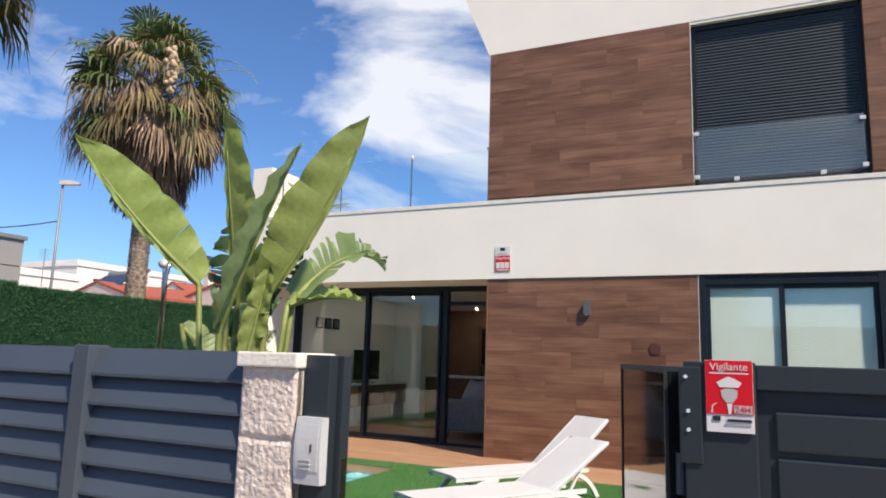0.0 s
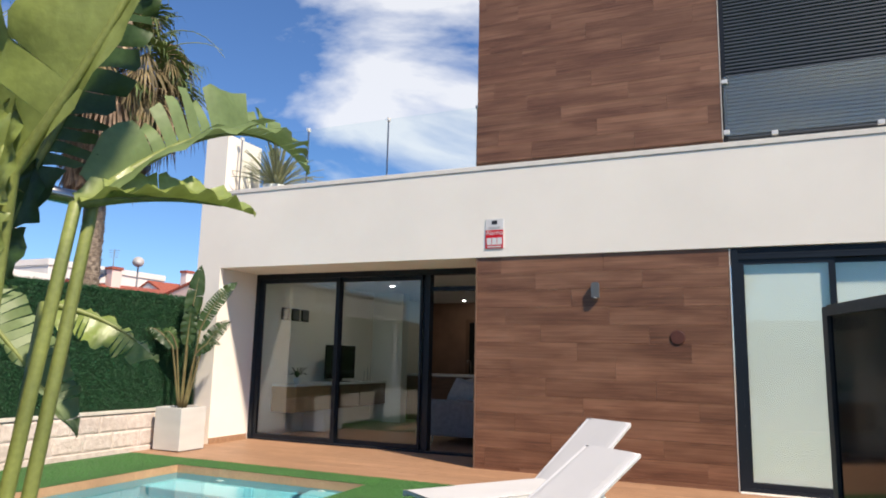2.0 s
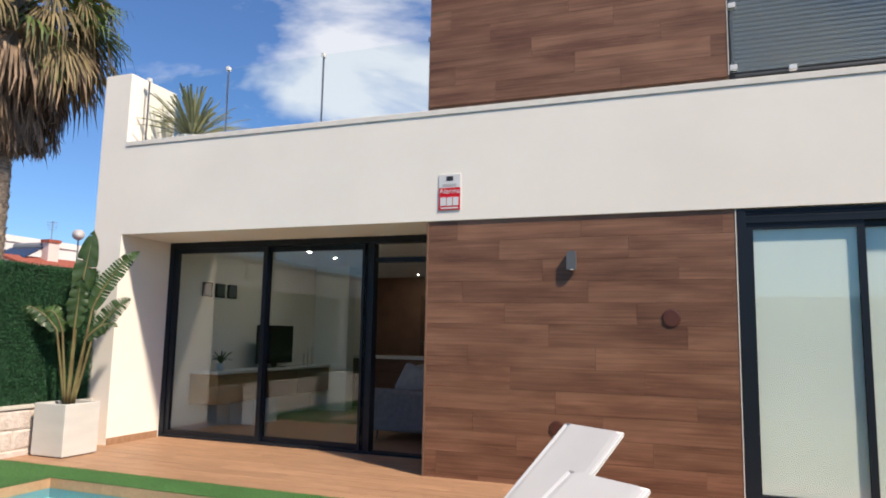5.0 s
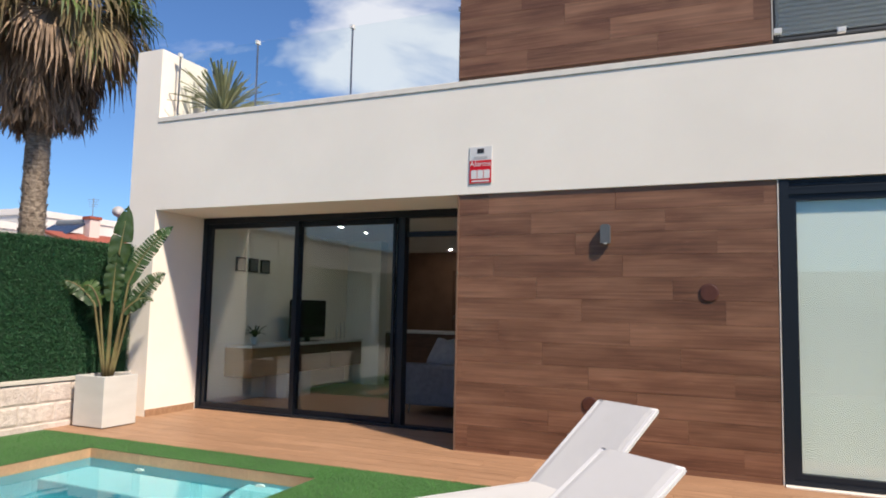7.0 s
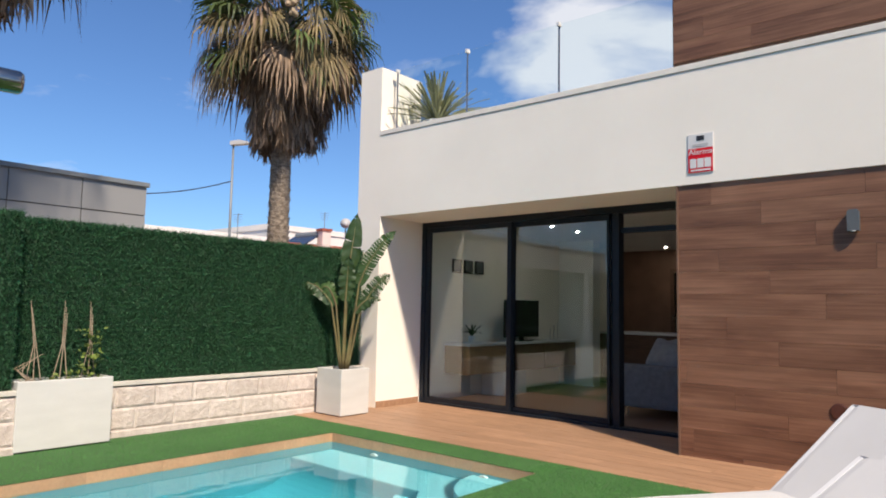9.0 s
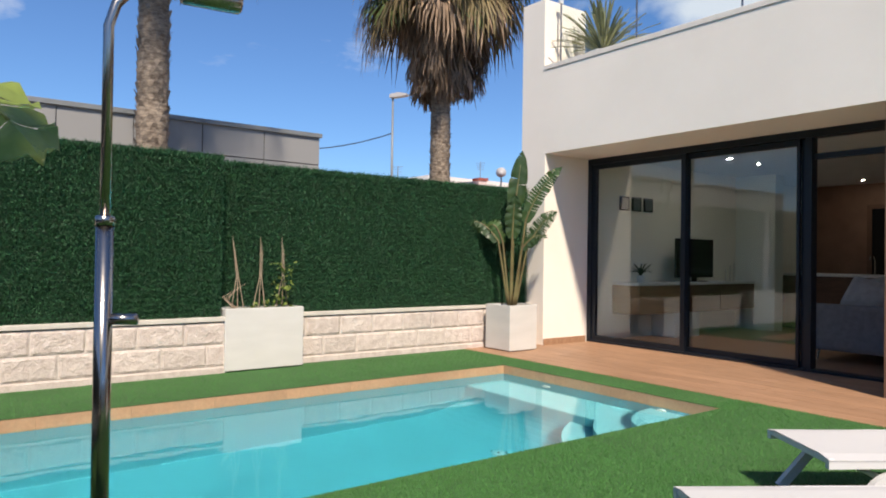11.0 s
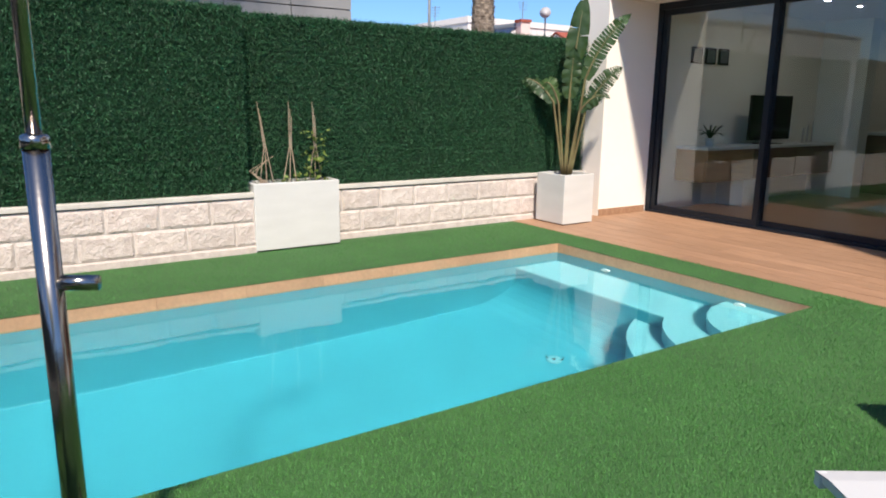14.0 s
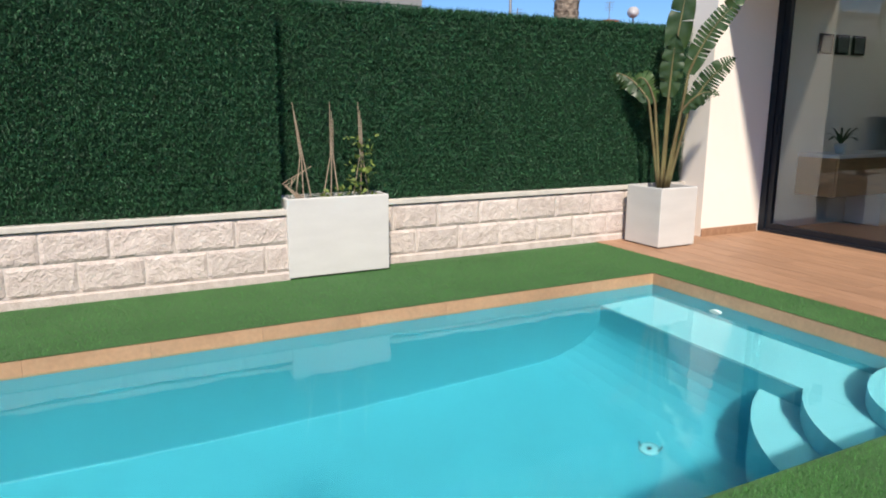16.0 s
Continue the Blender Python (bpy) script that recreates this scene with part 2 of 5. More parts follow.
STEEL = material("brushed_steel", (0.37, 0.34, 0.31), 0.2, 1.0, vary=0.08, scale=5, bump=0.02)
LINER = material("pale_blue_pool_liner", (0.045, 0.285, 0.365), 0.5, vary=0.08, scale=1.5, bump=0.0)
STEPW = material("pale_pool_step", (0.17, 0.41, 0.47), 0.5, vary=0.05, scale=2, bump=0.0)
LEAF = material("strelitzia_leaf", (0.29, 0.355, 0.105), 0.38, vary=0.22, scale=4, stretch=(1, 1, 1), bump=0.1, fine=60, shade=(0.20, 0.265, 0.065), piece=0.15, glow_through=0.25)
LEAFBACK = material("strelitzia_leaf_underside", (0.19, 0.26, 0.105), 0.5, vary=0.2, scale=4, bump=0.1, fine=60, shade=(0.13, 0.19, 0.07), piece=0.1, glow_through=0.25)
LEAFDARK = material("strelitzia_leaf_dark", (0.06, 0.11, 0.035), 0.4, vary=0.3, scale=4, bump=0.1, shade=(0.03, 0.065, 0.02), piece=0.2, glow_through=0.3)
STALK = material("green_stalk", (0.22, 0.26, 0.07), 0.5, vary=0.3, scale=6, bump=0.1, shade=(0.14, 0.17, 0.05))
OLDSTALK = material("browning_stalk", (0.17, 0.15, 0.06), 0.55, vary=0.35, scale=6, bump=0.15, shade=(0.10, 0.07, 0.03))
DRYSTALK = material("tan_stalk", (0.30, 0.20, 0.08), 0.6, vary=0.35, scale=8, bump=0.2)
TWIG = material("dry_twig", (0.40, 0.31, 0.22), 0.8, vary=0.3, scale=20, bump=0.3)
VINE = material("vine_leaf", (0.16, 0.22, 0.04), 0.6, vary=0.4, scale=15, bump=0.1)
BARK = material("palm_bark", (0.33, 0.27, 0.21), 0.9, vary=0.5, scale=9, stretch=(1, 1, 2.5), bump=0.8, fine=30, shade=(0.12, 0.09, 0.07))
THATCH = material("dead_palm_frond", (0.34, 0.24, 0.165), 0.85, vary=0.4, scale=3, bump=0.1, shade=(0.10, 0.065, 0.04), piece=0.35, island=True)
FROND = material("palm_frond", (0.10, 0.14, 0.035), 0.6, vary=0.4, scale=2, bump=0.1, shade=(0.05, 0.085, 0.025), piece=0.35, island=True, glow_through=0.25)
STRAWFROND = material("yellowing_palm_frond", (0.235, 0.175, 0.085), 0.7, vary=0.4, scale=2, bump=0.1, shade=(0.10, 0.085, 0.035), piece=0.5, island=True, glow_through=0.25)
BLOSSOM = material("palm_blossom", (0.50, 0.38, 0.25), 0.9, vary=0.3, scale=12, bump=0.3)
PAVING = material("pavement", (0.36, 0.33, 0.30), 0.9, vary=0.25, scale=3, bump=0.3)
ASPHALT = material("asphalt", (0.055, 0.055, 0.057), 0.9, vary=0.3, scale=4, bump=0.5)
EARTH = material("dry_ground", (0.27, 0.22, 0.16), 0.95, vary=0.3, scale=0.4, bump=0.3)
CLADDING = material("grey_cladding", (0.26, 0.26, 0.26), 0.55, vary=0.08, scale=1.0, bump=0.03)
ROOFTILE = material("red_roof_tile", (0.34, 0.085, 0.05), 0.85, vary=0.35, scale=2, stretch=(3, 3, 3), bump=0.3)
HOUSEWALL = material("far_white_wall", (0.74, 0.70, 0.66), 0.9, vary=0.08, scale=0.6, bump=0.1)
PINKWALL = material("far_pink_wall", (0.68, 0.55, 0.50), 0.9, vary=0.08, scale=0.6, bump=0.1)
YOUNGFROND = material("young_palm_leaf", (0.36, 0.37, 0.20), 0.55, vary=0.3, scale=4, bump=0.05, piece=0.3, island=True, glow_through=0.35)
PANEL = material("solar_panel", (0.03, 0.04, 0.07), 0.15, vary=0.1, scale=5, bump=0.0)
GALV = material("galvanised_pole", (0.20, 0.215, 0.225), 0.5, 0.2, vary=0.1, scale=5, bump=0.05)
PALEMETAL = material("pale_grey_metal", (0.52, 0.53, 0.54), 0.4, 0.0, vary=0.08, scale=9, bump=0.04)
RED = material("red_print", (0.60, 0.010, 0.022), 0.55, vary=0.06, scale=6, bump=0.0, spec=0.2)
INK = material("dark_print", (0.02, 0.02, 0.025), 0.5, vary=0.05, scale=6, bump=0.0)
PRINTWHITE = material("white_print", (0.66, 0.65, 0.65), 0.4, vary=0.04, scale=6, bump=0.0)
PRINTGREY = material("grey_print", (0.45, 0.44, 0.44), 0.4, vary=0.04, scale=6, bump=0.0)
LAMPGREY = material("grey_lamp_housing", (0.10, 0.11, 0.12), 0.5, vary=0.1, scale=8, bump=0.05)
COPPER = material("brown_cap", (0.095, 0.032, 0.02), 0.4, vary=0.2, scale=12, bump=0.1)
INWALL = material("interior_white_wall", (0.74, 0.74, 0.71), 0.9, vary=0.05, scale=2, bump=0.05)
INBROWN = material("interior_brown_wall", (0.22, 0.12, 0.075), 0.7, vary=0.2, scale=3, bump=0.05)
INFLOOR = material("interior_wood_tile", (0.40, 0.25, 0.16), 0.3, vary=0.35, scale=3, stretch=(0.6, 8, 3), bump=0.03, fine=12)
OAK = material("oak_front", (0.36, 0.20, 0.10), 0.5, vary=0.35, scale=4, stretch=(1, 1, 8), bump=0.05, fine=14)
# island and inner door; also cabinet oak darkened as behind the mirrored hedge
WALNUT_DIMOAK = material("walnut_and_dimmed_oak", (0.14, 0.07, 0.04), 0.5, vary=0.35, scale=4, stretch=(1, 1, 8), bump=0.05, fine=14)
SCREEN = material("black_screen", (0.006, 0.006, 0.007), 0.12, vary=0.1, scale=4, bump=0.0)
SOFA = material("grey_sofa_fabric", (0.19, 0.195, 0.215), 0.95, vary=0.2, scale=18, bump=0.4, fine=300)
CUSHION = material("pale_cushion", (0.34, 0.34, 0.35), 0.95, vary=0.2, scale=14, bump=0.4, fine=300)
DOWNLIGHT = lamp_material("downlight", (1.0, 0.95, 0.88), 260.0)


# ---- mesh helpers ----
def link(name, bm, mat, parent=None, label="", smooth=False):
    me = bpy.data.meshes.new(name)
    bmesh.ops.recalc_face_normals(bm, faces=bm.faces[:])
    if smooth:
        for f in bm.faces:
            f.smooth = True
    bm.to_mesh(me)
    bm.free()
    me.materials.append(mat)
    ob = new(name, me)
    ob.parent = parent
    if label:
        ob["label"] = label
    return ob


def part(name, bm, mat, parent, label="", smooth=False):
    return link(name, bm, mat, parent, label, smooth)


def structure(name, bm, mat, label, category, smooth=False):
    return tagged(link(name, bm, mat, None, "", smooth), label, category, kind="structure")


def thing(name, at, label, category, group="", kind="", rz=0.0):
    ob = new(name)
    ob.matrix_basis = pose(*at, 0, 0, rz)
    ob.empty_display_size = 0.1
    return tagged(ob, label, category, group, kind)


def box(x0, y0, z0, x1, y1, z1, bevel=0.0, bm=None):
    bm = bm or bmesh.new()
    made = bmesh.ops.create_cube(bm, size=1)["verts"]
    for v in made:
        v.co = Vector(((x0 + x1) / 2 + v.co.x * (x1 - x0), (y0 + y1) / 2 + v.co.y * (y1 - y0), (z0 + z1) / 2 + v.co.z * (z1 - z0)))
    if bevel:
        edges = list({e for v in made for e in v.link_edges})
        bmesh.ops.bevel(bm, geom=edges, offset=bevel, segments=2, affect="EDGES", profile=0.6)
    return bm


def boxes(rows, bevel=0.0):
    bm = bmesh.new()
    for r in rows:
        box(*r, bevel=bevel, bm=bm)
    return bm


def tube(points, radius, segs=12, bm=None, caps=True):
    """A round bar along points; radius: one number or one a point."""
    bm = bm or bmesh.new()
    pts = [Vector(p) for p in points]
    rad = radius if isinstance(radius, (list, tuple)) else [radius] * len(pts)
    rings, side = [], None
    for i, p in enumerate(pts):
        way = (pts[min(i + 1, len(pts) - 1)] - pts[max(i - 1, 0)]).normalized()
        if side is None:
            side = way.orthogonal().normalized()
        side = (side - way * side.dot(way)).normalized()
        up = way.cross(side)
        rings.append([bm.verts.new(p + rad[i] * (side * math.cos(a) + up * math.sin(a))) for a in (2 * math.pi * k / segs for k in range(segs))])
    for a, b in zip(rings, rings[1:]):
        for k in range(segs):
            bm.faces.new((a[k], a[(k + 1) % segs], b[(k + 1) % segs], b[k]))
    if caps:
        bm.faces.new(rings[0][::-1])
        bm.faces.new(rings[-1])
    return bm


def curve(p0, p1, p2, n=10):
    """Points of a bow from p0 to p2 that leans towards p1."""
    a, b, c = Vector(p0), Vector(p1), Vector(p2)
    return [a * (1 - t) ** 2 + b * 2 * t * (1 - t) + c * t * t for t in (i / n for i in range(n + 1))]


def flat_bar(points, width, thick, across, bm=None):
    """A flat bar along points; across: the way its width lies."""
    bm = bm or bmesh.new()
    across = Vector(across).normalized()
    pts, rings = [Vector(p) for p in points], []
    for i, p in enumerate(pts):
        way = (pts[min(i + 1, len(pts) - 1)] - pts[max(i - 1, 0)]).normalized()
        n = way.cross(across).normalized()
        rings.append([bm.verts.new(p + across * u * width / 2 + n * v * thick / 2) for u, v in ((-1, -1), (1, -1), (1, 1), (-1, 1))])
    for a, b in zip(rings, rings[1:]):
        for k in range(4):
            bm.faces.new((a[k], a[(k + 1) % 4], b[(k + 1) % 4], b[k]))
    bm.faces.new(rings[0][::-1])
    bm.faces.new(rings[-1])
    return bm


def prism(outline, axis, a, b):
    """A flat outline (u, v) pushed from a to b along axis x, y or z."""
    bm = bmesh.new()
    put = {"x": lambda u, v, w: (w, u, v), "y": lambda u, v, w: (u, w, v), "z": lambda u, v, w: (u, v, w)}[axis]
    lo = [bm.verts.new(put(u, v, a)) for u, v in outline]
    hi = [bm.verts.new(put(u, v, b)) for u, v in outline]
    bm.faces.new(lo[::-1])
    bm.faces.new(hi)
    for i in range(len(outline)):
        j = (i + 1) % len(outline)
        bm.faces.new((lo[i], lo[j], hi[j], hi[i]))
    return bm


def words(name, text, size, mat, parent, at, rx=90, label=""):
    c = bpy.data.curves.new(name, "FONT")
    c.body, c.size, c.align_x, c.align_y, c.extrude = text, size, "CENTER", "CENTER", 0.0006
    ob = new(name, c)
    c.materials.append(mat)
    ob.parent = parent
    ob.matrix_basis = pose(*at, rx, 0, 0)
    if label:
        ob["label"] = label
    return ob


# ---- ground, lawn, pool ----
PX0, PX1, PY0, PY1 = -6.93, -4.48, 3.25, 8.93
DECK_Y = 9.33


def ring(x0, y0, x1, y1, hx0, hy0, hx1, hy1, z):
    """A sheet with a rectangular hole."""
    bm = bmesh.new()
    for a, b, c, d in ((x0, y0, x1, hy0), (x0, hy1, x1, y1), (x0, hy0, hx0, hy1), (hx1, hy0, x1, hy1)):
        bm.faces.new([bm.verts.new(p) for p in ((a, b, z), (c, b, z), (c, d, z), (a, d, z))])
    return bm


structure("ground", ring(-600, -600, 600, 600, PX0 - 0.08, PY0 - 0.08, PX1 + 0.08, PY1 + 0.08, -0.05), EARTH, "dry pale earth that reaches the horizon", "ground")
structure("lawn", ring(-8.1, 3.0, 3.6, DECK_Y, PX0 + 0.004, PY0 + 0.004, PX1 - 0.012, PY1 - 0.004, -0.001), TURF, "bright green synthetic turf lawn round the pool", "lawn")
structure("pavement", box(-14, 0.2, -0.06, 8, 2.99, -0.01), PAVING, "grey pavement outside the garden fence", "pavement")
structure("road", box(-60, -6.5, -0.14, 60, 0.0, -0.045), ASPHALT, "dark asphalt street", "road")



def coved_basin(x0, y0, x1, y1, top, depth, cove, wall=0.08, n=10):
    """A shell open above whose floor turns up into the walls along a wide cove."""
    bm = bmesh.new()
    line = [(0.0, top)] + [(cove * (1 - math.cos(a)), depth + cove * (1 - math.sin(a))) for a in (math.pi / 2 * k / n for k in range(n + 1))]
    loops = [[bm.verts.new(p) for p in ((x0 + i, y0 + i, z), (x1 - i, y0 + i, z), (x1 - i, y1 - i, z), (x0 + i, y1 - i, z))] for i, z in line]
    outer = [[bm.verts.new(p) for p in ((x0 - wall, y0 - wall, z), (x1 + wall, y0 - wall, z), (x1 + wall, y1 + wall, z), (x0 - wall, y1 + wall, z))] for z in (depth - wall, top)]
    for a, b in list(zip(loops, loops[1:])) + [(outer[0], outer[1]), (outer[1], loops[0])]:
        for k in range(4):
            bm.faces.new((a[k], a[(k + 1) % 4], b[(k + 1) % 4], b[k]))
    bm.faces.new(loops[-1])
    bm.faces.new(outer[0][::-1])
    return bm


basin = coved_basin(PX0, PY0, PX1, PY1, -0.10, -1.34, 0.012)
pool = tagged(link("swimming_pool", basin, LINER), "rectangular swimming pool with turquoise liner sunk into the lawn", "pool", kind="structure")
toe = [(PY1 - 0.51 - 0.55 * (1 - math.sin(a)), -1.335 + 0.55 * (1 - math.cos(a))) for a in (math.pi / 2 * k / 8 for k in range(9))]
part("bench", prism([(PY1, -1.335)] + toe + [(PY1 - 0.51, -0.49), (PY1, -0.49)], "x", PX0 + 0.001, PX1 - 0.5), LINER, pool, "coved bench under water")
part("bench_top", box(PX0 + 0.001, PY1 - 0.51, -0.488, PX1 - 0.5, PY1, -0.45, 0.012), STEPW, pool, "pale seat of the bench")
for i, (r, z) in enumerate(((0.64, -0.22), (0.92, -0.452), (1.15, -0.71))):
    arc = [(PX1, PY1)] + [(PX1 - r * math.cos(a), PY1 - 1.06 * r * math.sin(a)) for a in (math.pi / 2 * k / 14 for k in range(15))]
    part("step", prism(arc, "z", -1.33 + 0.002 * i, z), STEPW, pool, "rounded pale pool step")
part("inlet", tube([(-6.3, PY1 - 0.004, -0.28), (-6.3, PY1 - 0.03, -0.28)], 0.045, 16), WHITE, pool, "white round water inlet")
part("inlet", tube([(-5.0, PY1 - 0.004, -0.2), (-5.0, PY1 - 0.03, -0.2)], 0.045, 16), WHITE, pool, "white round water inlet")
wbm = bmesh.new()
wbm.faces.new([wbm.verts.new(p) for p in ((PX0, PY0, -0.085), (PX1, PY0, -0.085), (PX1, PY1, -0.085), (PX0, PY1, -0.085))])
wme = bpy.data.meshes.new("water")
wbm.to_mesh(wme)
wbm.free()
wme.materials.append(water_material())
water = tagged(new("water", wme), "clear turquoise pool water with slight ripples", "water", kind="structure")
water.visible_shadow = False

# ---- house: walls, soffits, roof ----
FY, WY, GY = 10.43, 10.447, 11.25          # fascia, tiled wall, glass
structure("wall_west_wing", box(-8.30, FY, -0.05, -7.87, 17.5, 3.55), RENDER, "white rendered end wall of the house", "wall")
structure("wall_west_stub", box(-8.30, FY, 3.55, -7.90, 11.2, 4.45), RENDER, "white rendered parapet end above the terrace", "wall")
structure("wall_fascia", box(-7.87, FY, 2.45, 4.5, FY + 0.30, 3.52), RENDER, "white rendered band over the terrace doors", "wall")
structure("ceiling_terrace", box(-7.87, FY + 0.30, 2.45, 4.5, GY + 0.10, 2.60), RENDER, "white rendered soffit over the terrace doors", "ceiling")
structure("trim_coping", box(-7.90, FY - 0.01, 3.525, 4.5, FY + 0.42, 3.585, 0.006), COPING, "pale stone coping on the balcony parapet", "coping")
structure("floor_upper", box(-7.87, FY + 0.42, 3.2, 4.5, 17.5, 3.5), RENDER, "roof terrace floor slab", "floor")
structure("wall_lower_tiled", box(-3.93, WY + 0.012, -0.05, -1.13, WY + 0.30, 2.449), GROUT, "wall clad in brown wood-look tiles beside the doors", "wall")
structure("wall_lower_return", box(-3.93, WY + 0.30, -0.05, -3.70, 11.4, 2.449), RENDER, "white return wall beside the doors", "wall")
structure("wall_lower_east", box(0.86, WY + 0.012, -0.05, 4.5, WY + 0.30, 2.449), GROUT, "tiled wall past the bedroom window", "wall")
structure("wall_upper_tiled", box(-3.965, WY + 0.012, 3.5, -1.145, WY + 0.30, 5.83), GROUT, "upper wall clad in brown wood-look tiles", "wall")
structure("wall_upper_east", box(0.81, WY + 0.012, 3.5, 4.5, WY + 0.30, 5.83), GROUT, "upper tiled wall past the shuttered window", "wall")
structure("wall_upper_side", box(-3.965, WY + 0.30, 3.5, -3.72, 17.5, 5.83), RENDER, "white side wall of the upper floor", "wall")
structure("wall_over_shutter", box(-1.145, WY + 0.012, 5.79, 0.81, WY + 0.30, 5.83), RENDER, "lintel over the shuttered window", "wall")
structure("wall_roof_band", prism([(-3.99, 5.83), (4.5, 5.83), (4.5, 7.2), (-4.57, 7.2)], "y", FY + 0.022, 17.5), RENDER, "white roof parapet with a flared edge", "wall")
structure("wall_east", box(4.5, 2.7, -0.05, 4.7, 10.4, 2.0), RENDER, "plain white wall that closes the plot", "wall")
structure("wall_bedroom_inner", box(-1.13, 12.3, -0.05, 0.9, 12.4, 2.45), INWALL, "white bedroom wall behind the blinds", "wall")
structure("wall_upper_inner", box(-1.145, 11.2, 3.5, 0.81, 11.3, 5.83), INWALL, "wall behind the closed shutter", "wall")
structure("trim_tile_left", box(-3.952, WY - 0.012, 0.0, -3.936, WY + 0.012, 2.449), GROUT, "thin brown edge strip of the tiled wall", "trim")
structure("trim_tile_right", box(-1.134, WY - 0.004, 0.0, -1.126, WY + 0.02, 2.449), COPING, "pale edge strip of the tiled wall", "trim")
structure("trim_tile_upper", box(-1.148, WY - 0.004, 3.64, -1.141, WY + 0.02, 5.82), COPING, "pale edge strip of the upper tiled wall", "trim")
structure("baseboard_terrace", box(-7.868, FY + 0.005, 0.0, -7.855, GY - 0.03, 0.08), DECKTILE, "brown tile skirting at the white wall", "baseboard")
structure("floor_slab", box(-8.3, DECK_Y, -0.06, 4.5, GY + 0.12, -0.012), GROUT, "slab under the terrace tiles", "floor")


def tile_mesh(name, lx, ly, lz, mat):
    """A tile with softened edges, centred."""
    me = bpy.data.meshes.new(name)
    bm = box(-lx / 2, -ly / 2, -lz / 2, lx / 2, ly / 2, lz / 2)
    bm.to_mesh(me)
    bm.free()
    me.materials.append(mat)
    return me


# ---- blocks as rough faced pieces ----
def rough_block(name, length, height, depth, seed, mat, nu=14, nv=8, proud=0.010):
    """A split-faced block; the rough face looks to +x, length along y."""
    rnd = random.Random(seed)
    bm = bmesh.new()
    grid = []
    k1, k2, k3 = (rnd.uniform(0, 6.28) for _ in range(3))

    def wave(u, v):
        return 0.5 + 0.25 * math.sin(7 * u + 3 * v + k1) + 0.25 * math.sin(5 * v - 11 * u + k2) * math.sin(4 * u + 6 * v + k3)
    for j in range(nv + 1):
        row = []
        for i in range(nu + 1):
            u, v = i / nu, j / nv
            edge = min(u, 1 - u) * nu, min(v, 1 - v) * nv
            d = 0.0 if min(edge) < 0.5 else 0.004 + proud * (0.45 * rnd.random() + 0.55 * wave(u, v))
            ju, jv = (0, 0) if min(edge) < 0.5 else (rnd.uniform(-0.3, 0.3) / nu, rnd.uniform(-0.3, 0.3) / nv)
            row.append(bm.verts.new((d, (u + ju - 0.5) * length, (v + jv - 0.5) * height)))
        grid.append(row)
    for j in range(nv):
        for i in range(nu):
            a, b, c, d = grid[j][i], grid[j][i + 1], grid[j + 1][i + 1], grid[j + 1][i]
            if rnd.random() < 0.5:
                bm.faces.new((a, b, c)), bm.faces.new((a, c, d))
            else:
                bm.faces.new((a, b, d)), bm.faces.new((b, c, d))
    back = [bm.verts.new((-depth, s * length / 2, t * height / 2)) for s, t in ((-1, -1), (1, -1), (1, 1), (-1, 1))]
    rim = ([grid[0][i] for i in range(nu + 1)], [grid[j][nu] for j in range(nv + 1)], [grid[nv][nu - i] for i in range(nu + 1)], [grid[nv - j][0] for j in range(nv + 1)])
    for k, side in enumerate(rim):
        bm.faces.new([*side, back[(k + 1) % 4], back[k]])
    bmesh.ops.recalc_face_normals(bm, faces=bm.faces[:])
    me = bpy.data.meshes.new(name)
    bm.to_mesh(me)
    bm.free()
    me.materials.append(mat)
    return me


BLOCKS = [rough_block("block", 0.390, 0.192, 0.03, s, STONE, 20, 10, 0.009) for s in range(6)]


def block_wall(name, x, y0, y1, base, top, offset, label):
    """A low wall of two courses that looks to +x, with its coping."""
    core = structure(name, box(x - 0.2, y0, -0.05, x, y1, top - 0.05), MORTAR, label, "wall")
    rnd = random.Random(len(name) + int(x * 100))
    for row in range(2):
        y = y0 + offset - (0.2 if row else 0.0) - 0.4
        while y < y1:
            a, b = max(y, y0), min(y + 0.4, y1)
            if b - a > 0.07:
                ob = new("block", rnd.choice(BLOCKS))
                ob.parent = core
                ob.matrix_basis = pose(x + 0.004, (a + b) / 2, base + 0.1 + 0.203 * row, rnd.choice((0, 180)) if b - a > 0.39 else 0) @ Matrix.Diagonal((1, (b - a) / 0.4, 1, 1))
            y += 0.4
    part("coping", box(x - 0.24, y0 - 0.003, top - 0.04, x + 0.022, y1 + 0.003, top, 0.006), CAPSTONE, core, "pale flat coping")
    part("footing", box(x - 0.02, y0, -0.04, x + 0.022, y1, base - 0.012, 0.004), STONE, core, "rough footing course")
    return core


block_wall("wall_west_low", -7.95, 2.6, 6.36, 0.065, 0.52, 0.39, "low wall of pale split-faced blocks along the lawn")
block_wall("wall_west_low_back", -8.13, 6.36, 10.43, 0.065, 0.52, 0.30, "set-back low wall of pale split-faced blocks along the lawn")


# ---- artificial hedge ----
def scatter(name, rows, mat, parent=None):
    """rows: corner arrays of triangles as one mesh."""
    verts = np.concatenate(rows).reshape(-1, 3)
    n = len(verts) // 3
    me = bpy.data.meshes.new(name)
    me.vertices.add(len(verts)), me.loops.add(len(verts)), me.polygons.add(n)
    me.vertices.foreach_set("co", verts.astype(np.float32).ravel())
    me.loops.foreach_set("vertex_index", np.arange(len(verts), dtype=np.int32))
    me.polygons.foreach_set("loop_start", np.arange(0, len(verts), 3, dtype=np.int32))
    me.update(calc_edges=True)
    me.materials.append(mat)
    ob = new(name, me)
    ob.parent = parent
    return ob


